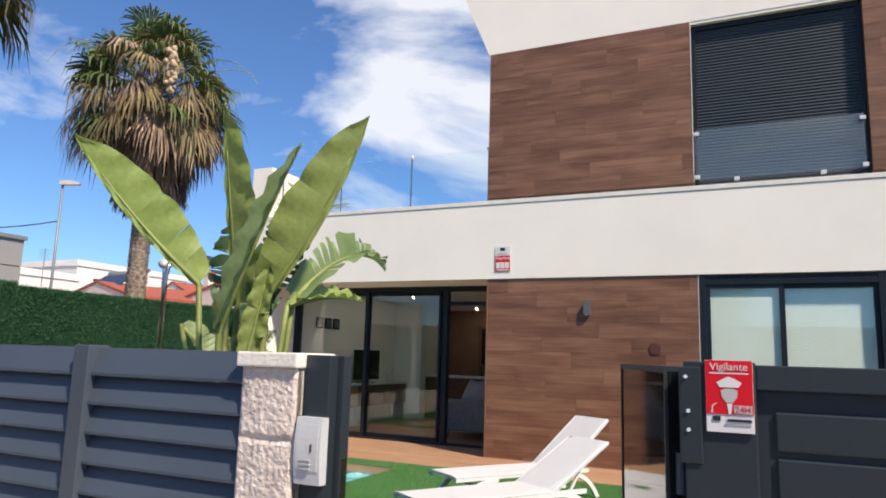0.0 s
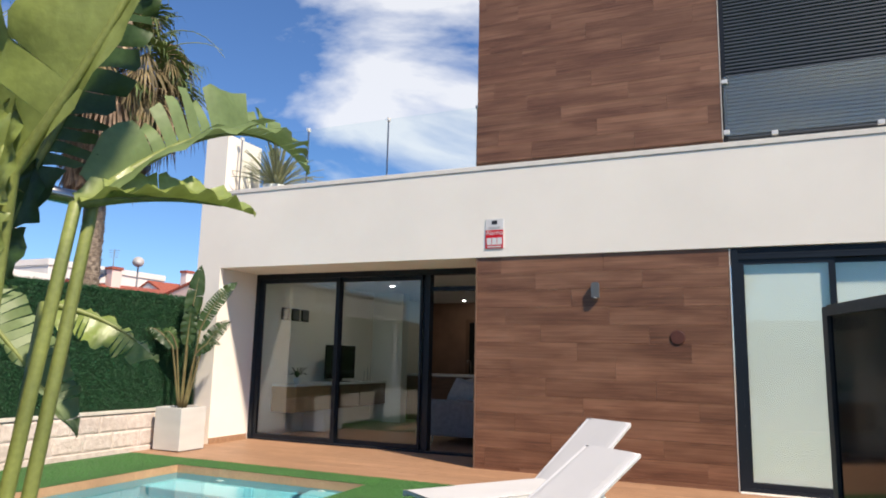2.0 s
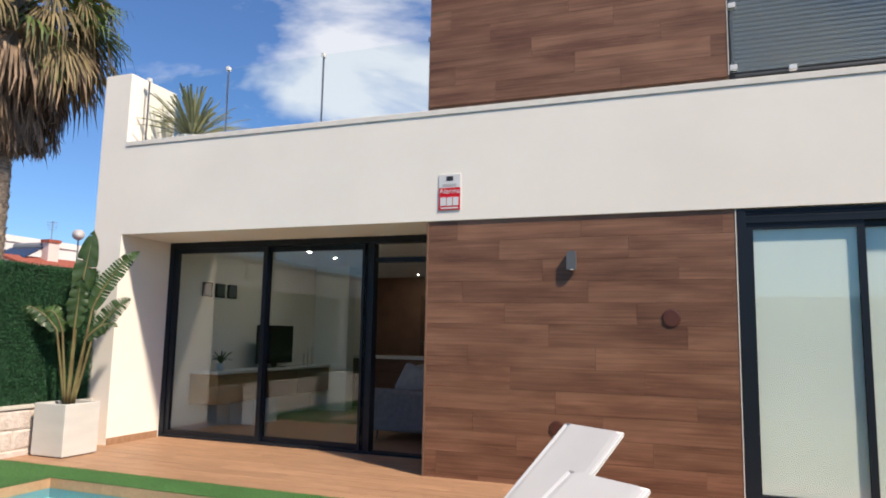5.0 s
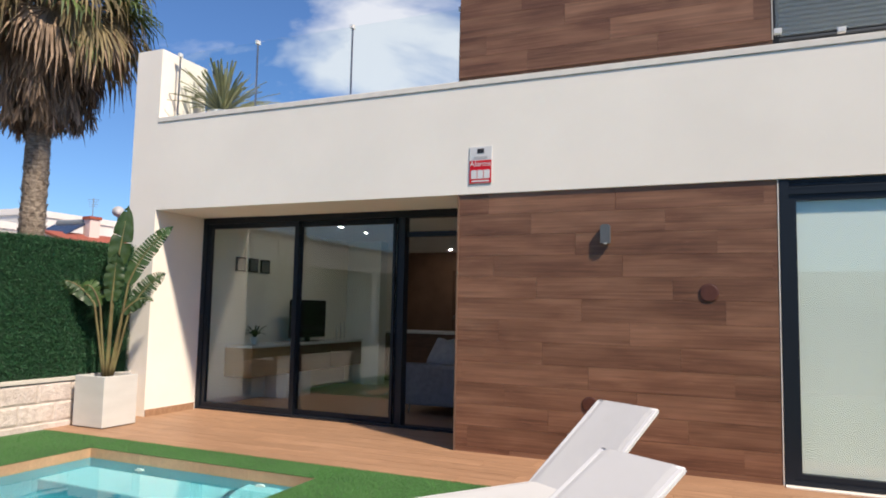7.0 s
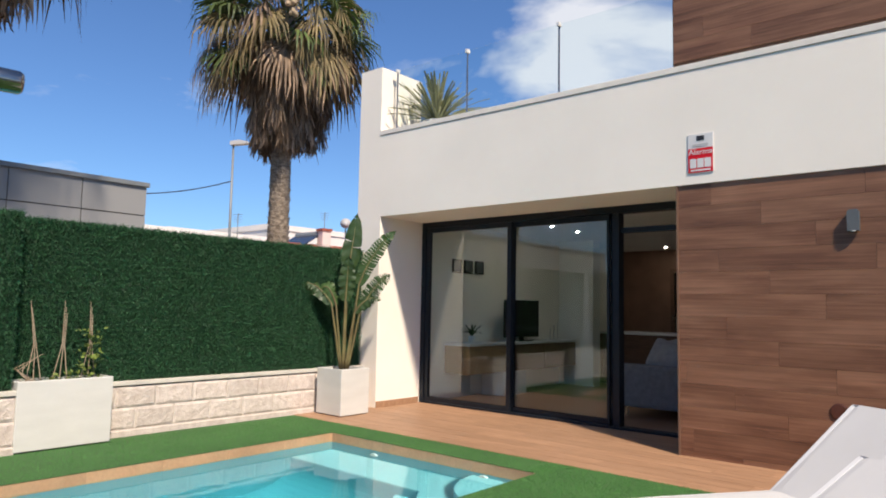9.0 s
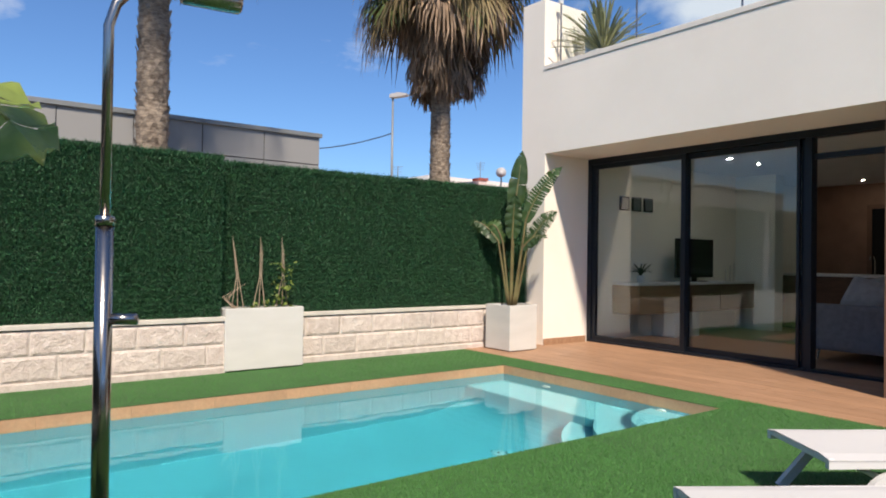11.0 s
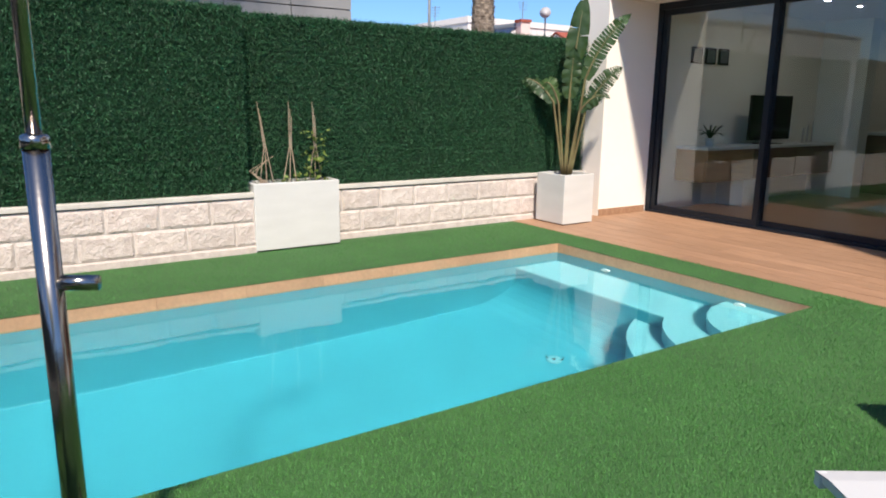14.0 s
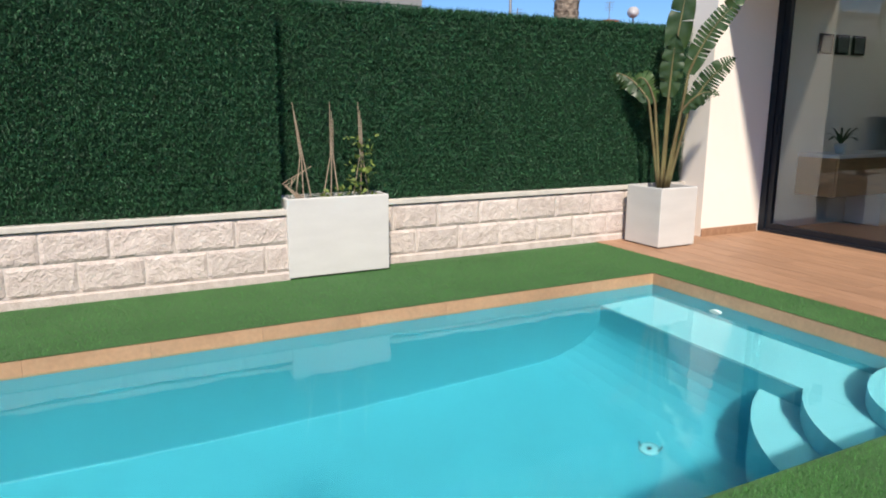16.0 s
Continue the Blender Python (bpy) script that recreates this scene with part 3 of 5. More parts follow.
def hedge_screen(x, y0, y1, z0, z1, count, seed, label):
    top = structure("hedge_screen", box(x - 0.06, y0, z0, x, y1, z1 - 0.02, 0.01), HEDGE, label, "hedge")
    g = np.random.default_rng(seed)
    n = count
    p = np.stack([np.full(n, x) + g.uniform(-0.01, 0.035, n), g.uniform(y0, y1, n), z0 + (z1 - z0) * g.uniform(0, 1.005, n)], 1)
    # tufts: needles lean out in clumps, wavy upper edge
    # rows of the woven backing and upright drifts where the pile is fuller
    p[:, 2] += 0.0025 * np.sin(p[:, 2] * 2 * np.pi / 0.045)
    full = 0.5 + 0.5 * np.sin(p[:, 1] * 5.3 + 0.8 * np.sin(p[:, 2] * 2.1) + seed) * np.sin(p[:, 1] * 1.9 + 1.3 * seed)
    p[:, 0] += 0.035 * full * g.uniform(0, 1, n)
    way = np.stack([g.uniform(0.2, 1.0, n), g.normal(0, 0.45, n), g.normal(0.1, 0.95, n)], 1)
    way /= np.linalg.norm(way, axis=1)[:, None]
    side = np.cross(way, g.normal(0, 1, (n, 3)))
    side /= np.linalg.norm(side, axis=1)[:, None]
    length, width = g.uniform(0.012, 0.034, n)[:, None], 0.0026
    tri = np.stack([p - side * width, p + side * width, p + way * length], 1)
    nt = n // 34
    pt = np.stack([np.full(nt, x) + g.uniform(-0.07, 0.03, nt), g.uniform(y0, y1, nt), np.full(nt, z1 - 0.03)], 1)
    wt = np.stack([g.normal(0, 0.4, nt), g.normal(0, 0.4, nt), g.uniform(0.5, 1, nt)], 1)
    st = np.cross(wt, g.normal(0, 1, (nt, 3)))
    st /= np.linalg.norm(st, axis=1)[:, None]
    tri2 = np.stack([pt - st * 0.005, pt + st * 0.005, pt + wt * g.uniform(0.03, 0.085, nt)[:, None]], 1)
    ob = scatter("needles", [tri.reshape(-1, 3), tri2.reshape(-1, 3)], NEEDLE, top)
    ob["kind"] = "stuff"
    return top


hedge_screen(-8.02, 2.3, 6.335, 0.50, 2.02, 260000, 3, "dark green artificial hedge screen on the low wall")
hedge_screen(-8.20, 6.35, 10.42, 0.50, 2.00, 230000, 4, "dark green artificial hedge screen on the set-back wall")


# ---- white planters ----
def planter(at, lx, ly, h, label, rz=0.0):
    pot = thing("planter", at, label, "planter", rz=rz)
    bm = bmesh.new()
    t = 0.025
    box(-lx / 2, -ly / 2, 0.012, lx / 2, ly / 2, h, 0.008, bm)
    top = max(bm.faces, key=lambda f: (round(f.calc_center_median().z, 3), f.calc_area()))
    inset = bmesh.ops.inset_region(bm, faces=[top], thickness=t)
    push = bmesh.ops.extrude_face_region(bm, geom=[top])
    bmesh.ops.translate(bm, verts=[v for v in push["geom"] if isinstance(v, bmesh.types.BMVert)], vec=(0, 0, -0.06))
    bmesh.ops.delete(bm, geom=[top], context="FACES_ONLY")
    part("pot", bm, PLASTIC, pot)
    part("foot", box(-lx / 2 + 0.03, -ly / 2 + 0.03, 0, lx / 2 - 0.03, ly / 2 - 0.03, 0.013), INK, pot, "dark recessed foot")
    part("soil", box(-lx / 2 + t, -ly / 2 + t, h - 0.09, lx / 2 - t, ly / 2 - t, h - 0.045), SOIL, pot, "dark potting soil")
    return pot


planter((-8.06, 6.745, 0.0), 0.28, 0.79, 0.595, "long white planter box against the block wall")
planter((-7.80, 9.82, 0.0), 0.44, 0.44, 0.545, "square white planter on the edge of the terrace")


# ---- plants with large paddle leaves ----
def paddle(base, tip, bow, width, out, fold=0.5, tears=0, seed=0, lop=0, sway=1.0):
    """One paddle leaf: a midrib from base to tip that bows by bow, two half blades folded up along it, torn at places."""
    rnd = random.Random(seed)
    bm = bmesh.new()
    a, c = Vector(base), Vector(tip)
    pts = curve(a, (a + c) / 2 + Vector(bow), c, 22)
    out = Vector(out)
    for s in (-1, 1):
        cuts = sorted(rnd.sample(range(3, 21), min(tears, 15))) if tears else []
        start, droop, row = 0, 0.0, []
        prev = None
        for i, p in enumerate(pts):
            t = i / 22
            way = (pts[min(i + 1, 22)] - pts[max(i - 1, 0)]).normalized()
            side = way.cross(out).normalized()
            up = side.cross(way)
            w = width * (math.sin(math.pi * min(1, t * 0.94 + 0.06)) ** 0.55) * (1 - 0.25 * t)
            if t > 0.85:
                w *= max(0.03, 1 - ((t - 0.85) / 0.15) ** 2)
            if cuts:
                # the lobe between two tears is rounded at its outer corners
                w *= 1 - 0.13 * max(0.0, 1 - min(abs(i - c) for c in cuts) / 1.5) * rnd.uniform(0.3, 1.0)
            if lop and s != lop:
                w *= 0.16

            def rim(dr):
                line = []
                for k in range(5):
                    u = k / 4
                    lift = math.sin(u * 1.3) * fold + dr * u * u
                    line.append(p + side * (s * w * u * math.cos(min(1.4, fold * 0.8))) + up * (w * lift * 0.8) + way * (0.10 * w * u) + up * (0.012 * math.sin(i * 1.7 + k) * u))
                return line
            line = [bm.verts.new(q) for q in rim(droop)]
            if prev:
                for k in range(4):
                    bm.faces.new((prev[k], prev[k + 1], line[k + 1], line[k]))
            if i in cuts:
                droop = sway * rnd.uniform(-0.55, 0.25)
                line = [bm.verts.new(q + way * (0.012 * sway * (k / 4))) for k, q in enumerate(rim(droop))]
            prev = line
    return bm, pts


def paddle_plant(name, at, leaves, label, mat, seed):
    """leaves: (foot, base of the blade, tip, bow, width, face, fold, tears), all from the plant's foot."""
    plant = thing(name, at, label, "plant")
    stem = STALK if mat is LEAF else OLDSTALK
    for i, (foot, base, tip, bow, width, face, fold, tears, m, *lop) in enumerate(leaves):
        bm, pts = paddle(base, tip, bow, width, face, fold, tears, seed + i, *lop)
        blade = part("leaf", bm, m, plant, "", True)
        mid = [Vector(foot)] + curve(foot, (Vector(foot) * 0.5 + Vector(base) * 0.5) + Vector((0, 0, 0.02)), base, 6)[1:]
        part("stalk", tube(mid + pts[1:18], [0.016 - 0.0006 * k for k in range(len(mid) + 17)], 7), stem, plant, "", True)
    return plant


# the plant by the gate, its leaves reckoned from its foot
def rel(o, *p):
    return tuple(a - b for a, b in zip(p, o))


G = (-2.33, 3.52, 0.0)
gate_leaves = [
    ((-0.03, -0.03, 0.3), rel(G, -2.54, 3.53, 1.61), rel(G, -2.885, 3.14, 2.18), (-0.02, 0.0, -0.05), 0.18, (0.45, -0.85, 0.30), 0.12, 3, LEAF, 1, 0.12),
    ((0.0, 0.0, 0.3), rel(G, -2.44, 3.66, 1.54), rel(G, -2.35, 3.395, 2.325), (-0.01, 0, 0), 0.13, (0.3, -0.9, 0.2), 0.15, 1, LEAF, 1, 0.1),
    ((0.05, -0.10, 0.3), rel(G, -2.29, 3.40, 1.41), rel(G, -2.0, 3.46, 2.14), (0.03, -0.06, 0), 0.095, (-0.35, -0.9, 0.2), 0.75, 0, LEAFBACK),
    ((0.06, 0.05, 0.3), rel(G, -2.20, 3.56, 1.56), rel(G, -1.82, 3.65, 2.295), (0.05, 0, -0.03), 0.18, (0.6, -0.75, 0.1), 0.1, 3, LEAF, -1, 0.12),
    ((0.08, 0.10, 0.3), rel(G, -2.22, 3.75, 1.56), rel(G, -2.14, 4.38, 1.76), (0.04, 0.02, 0.26), 0.14, (0.55, -0.35, 0.75), 0.9, 12, LEAFBACK, 0, 1.0),
    ((0.06, 0.06, 0.3), rel(G, -2.21, 3.70, 1.53), rel(G, -2.09, 4.10, 1.58), (0.0, 0.0, 0.05), 0.07, (0.4, -0.3, 0.85), 1.0, 3, LEAF, 0, 0.3),
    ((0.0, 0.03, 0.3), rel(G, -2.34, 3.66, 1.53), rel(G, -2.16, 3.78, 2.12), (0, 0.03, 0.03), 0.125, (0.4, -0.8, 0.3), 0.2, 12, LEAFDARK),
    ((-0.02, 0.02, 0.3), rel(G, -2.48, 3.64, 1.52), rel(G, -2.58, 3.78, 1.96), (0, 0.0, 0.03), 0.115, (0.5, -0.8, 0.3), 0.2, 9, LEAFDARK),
    ((0.0, 0.12, 0.3), rel(G, -3.05, 3.95, 1.46), rel(G, -2.74, 4.19, 1.000), (0.0, 0.02, 0.02), 0.145, (0.95, -0.12, 0.12), 0.05, 14, LEAFBACK, -1, 0.45),
    ((0.0, 0.14, 0.3), rel(G, -2.77, 4.063, 1.367), rel(G, -2.52, 4.25, 1.215), (0.0, 0.03, 0.06), 0.10, (0.7, -0.1, 0.7), -0.5, 8, LEAF, 0, 0.5),
    ((0.04, -0.02, 0.3), rel(G, -2.27, 3.53, 1.27), rel(G, -2.18, 3.54, 1.70), (0, 0, 0), 0.062, (0.4, -0.9, 0.1), 0.5, 2, LEAF),
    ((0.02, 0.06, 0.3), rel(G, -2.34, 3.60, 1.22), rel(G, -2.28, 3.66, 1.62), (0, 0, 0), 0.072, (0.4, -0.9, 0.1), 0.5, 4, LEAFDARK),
]
bird_plant = paddle_plant("strelitzia", G, gate_leaves, "tall strelitzia with torn green paddle leaves beside the gate", LEAF, 20)
part("clump", tube([(0, 0, 0), (0, 0, 0.3), (0.0, 0.02, 0.9), (0.0, 0.02, 1.2)], [0.11, 0.10, 0.07, 0.05], 12), DRYSTALK, bird_plant, "fibrous stem clump", True)

T = (-7.80, 9.82, 0.49)
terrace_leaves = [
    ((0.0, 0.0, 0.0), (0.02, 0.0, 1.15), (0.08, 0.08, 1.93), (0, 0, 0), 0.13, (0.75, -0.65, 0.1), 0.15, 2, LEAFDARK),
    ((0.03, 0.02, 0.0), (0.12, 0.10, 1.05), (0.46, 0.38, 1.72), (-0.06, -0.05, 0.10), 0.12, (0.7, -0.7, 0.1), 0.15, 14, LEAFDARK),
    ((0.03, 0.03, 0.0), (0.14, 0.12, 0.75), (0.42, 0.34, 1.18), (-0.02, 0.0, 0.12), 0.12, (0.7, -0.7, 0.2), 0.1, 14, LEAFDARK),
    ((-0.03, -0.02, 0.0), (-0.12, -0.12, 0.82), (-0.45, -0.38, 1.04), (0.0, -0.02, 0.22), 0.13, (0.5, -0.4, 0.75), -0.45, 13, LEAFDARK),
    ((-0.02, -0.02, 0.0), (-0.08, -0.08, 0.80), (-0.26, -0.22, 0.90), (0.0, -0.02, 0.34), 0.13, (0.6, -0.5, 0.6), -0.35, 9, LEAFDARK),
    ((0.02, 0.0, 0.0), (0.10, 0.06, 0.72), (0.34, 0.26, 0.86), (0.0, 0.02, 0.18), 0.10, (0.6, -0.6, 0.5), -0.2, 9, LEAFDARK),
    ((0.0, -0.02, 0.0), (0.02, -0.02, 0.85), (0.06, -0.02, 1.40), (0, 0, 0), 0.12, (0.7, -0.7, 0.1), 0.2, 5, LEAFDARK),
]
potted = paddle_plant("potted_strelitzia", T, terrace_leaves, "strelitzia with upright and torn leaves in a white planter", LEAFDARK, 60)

# stakes and young vines in the long planter
V = (-8.06, 6.745, 0.54)
vines = thing("staked_vines", V, "three twig stakes with young climbing vines in a planter", "plant")
rnd = random.Random(5)
for k, (dy, lean) in enumerate(((-0.23, -0.05), (-0.02, 0.02), (0.22, 0.0))):
    for s in range(3):
        part("stake", tube([(0.02 * s - 0.02, dy + 0.06 * (s - 1), 0), (0.0, dy + lean * 0.3 + 0.01 * s, 0.35), (0.005 * s, dy + lean + 0.01 * (s - 1), 0.74 - 0.06 * s)], [0.005, 0.004, 0.0025], 6), TWIG, vines)
for k in range(5):
    part("twig", tube([(0.04, -0.25 + 0.02 * k, 0), (0.06, -0.32 - 0.02 * k, 0.08 + 0.02 * k), (0.06, -0.38 + 0.05 * k, 0.16 + 0.03 * k)], [0.005, 0.004, 0.002], 5), TWIG, vines)
bm = bmesh.new()
for k in range(170):
    f = rnd.random()
    y = 0.22 + rnd.gauss(0, 0.06) if f < 0.72 else rnd.gauss(0.02, 0.09)
    z = rnd.uniform(0.0, 0.5) if f < 0.72 else rnd.uniform(-0.02, 0.12)
    c = Vector((rnd.gauss(0.05, 0.04), y, z))
    a, b = Vector((rnd.gauss(0, 1), rnd.gauss(0, 1), rnd.gauss(0, 1))).normalized() * 0.024, Vector((rnd.gauss(0, 1), rnd.gauss(0, 1), rnd.gauss(0, 1))).normalized() * 0.016
    bm.faces.new([bm.verts.new(c - a), bm.verts.new(c + b), bm.verts.new(c + a), bm.verts.new(c - b)])
leaves = part("foliage", bm, VINE, vines, "small yellow-green vine leaves")


# ---- windows and doors ----
def pane(name, x0, z0, x1, z1, y, mat, parent, label=""):
    ob = part(name, box(x0, y, z0, x1, y + 0.008, z1), mat, parent, label)
    ob.visible_shadow = False
    return ob


def sash(name, x0, z0, x1, z1, y, parent, w=0.06, d=0.05, glass=GLASS):
    fr = part(name, boxes([(x0, y, z0, x0 + w, y + d, z1), (x1 - w, y, z0, x1, y + d, z1), (x0 + w, y, z0, x1 - w, y + d, z0 + w), (x0 + w, y, z1 - w, x1 - w, y + d, z1)]), FRAME, parent)
    pane("pane", x0 + w, z0 + w, x1 - w, z1 - w, y + d / 2, glass, fr)
    return fr


slider = thing("door_1", (0, 0, 0), "dark framed sliding glass door, one leaf slid open", "door", kind="structure")
part("frame", boxes([(-7.868, GY, 0.0, -7.80, GY + 0.14, 2.449), (-3.80, GY, 0.0, -3.72, GY + 0.14, 2.449), (-7.80, GY, 2.37, -3.80, GY + 0.14, 2.449), (-7.80, GY, -0.005, -3.80, GY + 0.14, 0.03)]), FRAME, slider)
sash("leaf", -7.80, 0.03, -6.385, 2.37, GY + 0.02, slider)
sash("leaf", -6.44, 0.03, -5.00, 2.37, GY + 0.075, slider)
part("stile", boxes([(-5.00, GY + 0.01, 0.03, -4.93, GY + 0.13, 2.37), (-5.09, GY + 0.03, 0.03, -5.06, GY + 0.07, 2.37)]), FRAME, slider, "doubled stile of the stacked open leaf")
part("handle", boxes([(-7.775, GY + 0.0, 0.98, -7.755, GY + 0.02, 1.18)], 0.003), FRAME, slider, "slim dark pull handle")
part("transom", box(-4.93, GY + 0.06, 2.15, -3.80, GY + 0.12, 2.21), FRAME, slider)

win = thing("window_1", (0, 0, 0), "tall dark framed bedroom window with white blinds drawn", "window", kind="structure")
WX0, WX1, WYY = -1.12, 0.86, 10.441
part("frame", boxes([(WX0, WYY, 0.0, WX0 + 0.07, WYY + 0.1, 2.44), (WX1 - 0.07, WYY, 0.0, WX1, WYY + 0.1, 2.44), (WX0 + 0.07, WYY, 2.32, WX1 - 0.07, WYY + 0.1, 2.36), (WX0 + 0.07, WYY, 0.0, WX1 - 0.07, WYY + 0.1, 0.05)]), FRAME, win)
for k in range(3):
    part("shutter_box_slat", box(WX0 + 0.07, WYY + 0.005 + 0.006 * k, 2.36 + 0.028 * k, WX1 - 0.07, WYY + 0.03 + 0.006 * k, 2.385 + 0.028 * k, 0.004), FRAME, win)
sash("casement", WX0 + 0.07, 0.05, -0.178, 2.32, WYY + 0.012, win, w=0.052, d=0.04)
sash("casement", -0.22, 0.05, WX1 - 0.07, 2.32, WYY + 0.054, win, w=0.052, d=0.04)
part("sill", box(WX0, WYY - 0.07, -0.01, WX1, WYY + 0.1, 0.012, 0.003), COPING, win, "pale window sill")
for x0, x1, y in ((WX0 + 0.124, -0.232, 0.049), (-0.166, WX1 - 0.124, 0.091)):
    part("blind", box(x0, WYY + y, 0.104, x1, WYY + y + 0.004, 2.266), SHEER, win, "white translucent roller blind")
upw = thing("window_2", (0, 0, 0), "upper window closed by a dark roller shutter", "window", kind="structure")
part("frame", boxes([(-1.14, 10.53, 3.6, -1.09, 10.62, 5.79), (0.755, 10.53, 3.6, 0.805, 10.62, 5.79), (-1.09, 10.53, 5.72, 0.755, 10.62, 5.79)]), FRAME, upw)
n_slats = 51
for k in range(n_slats):
    z = 3.6 + k * 0.0416
    part("slat", prism([(10.56, z), (10.547, z + 0.014), (10.551, z + 0.032), (10.562, z + 0.039), (10.575, z + 0.039), (10.575, z)], "x", -1.09, 0.755), SHUTTER, upw)
rail = thing("glass_rail", (-1.12, 10.46, 3.63), "low glass guard with white clips before the shuttered window", "railing")
p = part("panel", box(0.0, 0.0, 0.03, 1.88, 0.012, 0.70, 0.002), TINTED, rail, "tinted glass panel")
p.visible_shadow = False
for x in (0.0, 1.85):
    for z in (0.05, 0.62):
        part("clip", box(x - 0.015, -0.02, z, x + 0.045, 0.022, z + 0.045, 0.004), WHITE, rail, "white metal clip")
for x in (0.45, 1.4):
    part("clip", box(x, -0.02, -0.004, x + 0.06, 0.022, 0.04, 0.004), WHITE, rail, "white metal clip")
guard = thing("glass_balustrade", (-7.86, 10.62, 3.63), "clear glass balustrade with slim posts on the roof terrace", "railing")
for x in (0.06, 1.25, 2.54, 3.83):
    post = part("post", tube([(x, 0, -0.13), (x, 0, 0.79)], 0.011, 8), STEEL, guard)
    part("cap", box(x - 0.017, -0.03, 0.77, x + 0.017, 0.03, 0.815, 0.004), WHITE, post, "white clamp")
for x0, x1 in ((0.08, 1.24), (1.27, 2.53), (2.56, 3.82)):
    g = part("panel", box(x0, 0.0, -0.10, x1, 0.01, 0.80), CLEAR, guard, "clear glass panel")
    g.visible_shadow = False


# ---- wall fittings ----
def wall_lamp(at):
    l = thing("wall_lamp", at, "small grey wall lamp on the tiled wall", "lamp")
    part("housing", prism([(-0.043, -0.085), (0.043, -0.085), (0.043, 0.068), (0.027, 0.085), (-0.027, 0.085), (-0.043, 0.068)], "y", -0.052, -0.012), LAMPGREY, l)
    part("bracket", box(-0.03, -0.026, -0.05, 0.03, 0.0, 0.05, 0.003), LAMPGREY, l)
    part("lens", tube([(0, -0.038, -0.089), (0, -0.038, -0.084)], 0.02, 14), WHITE, l, "pale lamp lens")


def round_cap(at, r, label):
    c = thing("round_vent", at, label, "vent")
    part("disc", tube([(0, 0.0, 0), (0, -0.008, 0), (0, -0.011, 0)], [r, r, r * 0.9], 28), COPPER, c)
    part("ring", tube([(0, 0.0, 0), (0, -0.005, 0)], r * 1.05, 28), COPPER, c, "thin rim")


wall_lamp((-2.52, WY, 2.03))
round_cap((-1.665, WY, 1.515), 0.075, "round brown cap on the tiled wall")
round_cap((-2.66, WY, 0.52), 0.065, "round brown cap low on the tiled wall")
alarm = thing("alarm_plate", (-3.715, FY - 0.004, 2.73), "red and white alarm plate on the white band", "sign")
part("plate", box(-0.115, -0.004, -0.18, 0.115, 0.0035, 0.18, 0.002), PRINTWHITE, alarm)
part("red_field", box(-0.112, -0.0065, -0.178, 0.112, -0.0045, 0.045), RED, alarm, "red printed field")
part("mark", box(-0.035, -0.0065, 0.115, 0.035, -0.0045, 0.16), INK, alarm, "dark printed mark")
part("bar", box(-0.07, -0.0065, 0.06, 0.07, -0.0045, 0.085), PRINTGREY, alarm, "grey printed line")
words("lettering", "Alarma", 0.075, PRINTWHITE, alarm, (0, -0.0075, 0.01))
for k in range(3):
    part("field", box(-0.095 + 0.066 * k, -0.0085, -0.135, -0.037 + 0.066 * k, -0.0068, -0.05), PRINTWHITE, alarm, "white printed field")
part("line", box(-0.09, -0.0085, -0.165, 0.09, -0.0068, -0.15), PRINTWHITE, alarm, "white printed line")


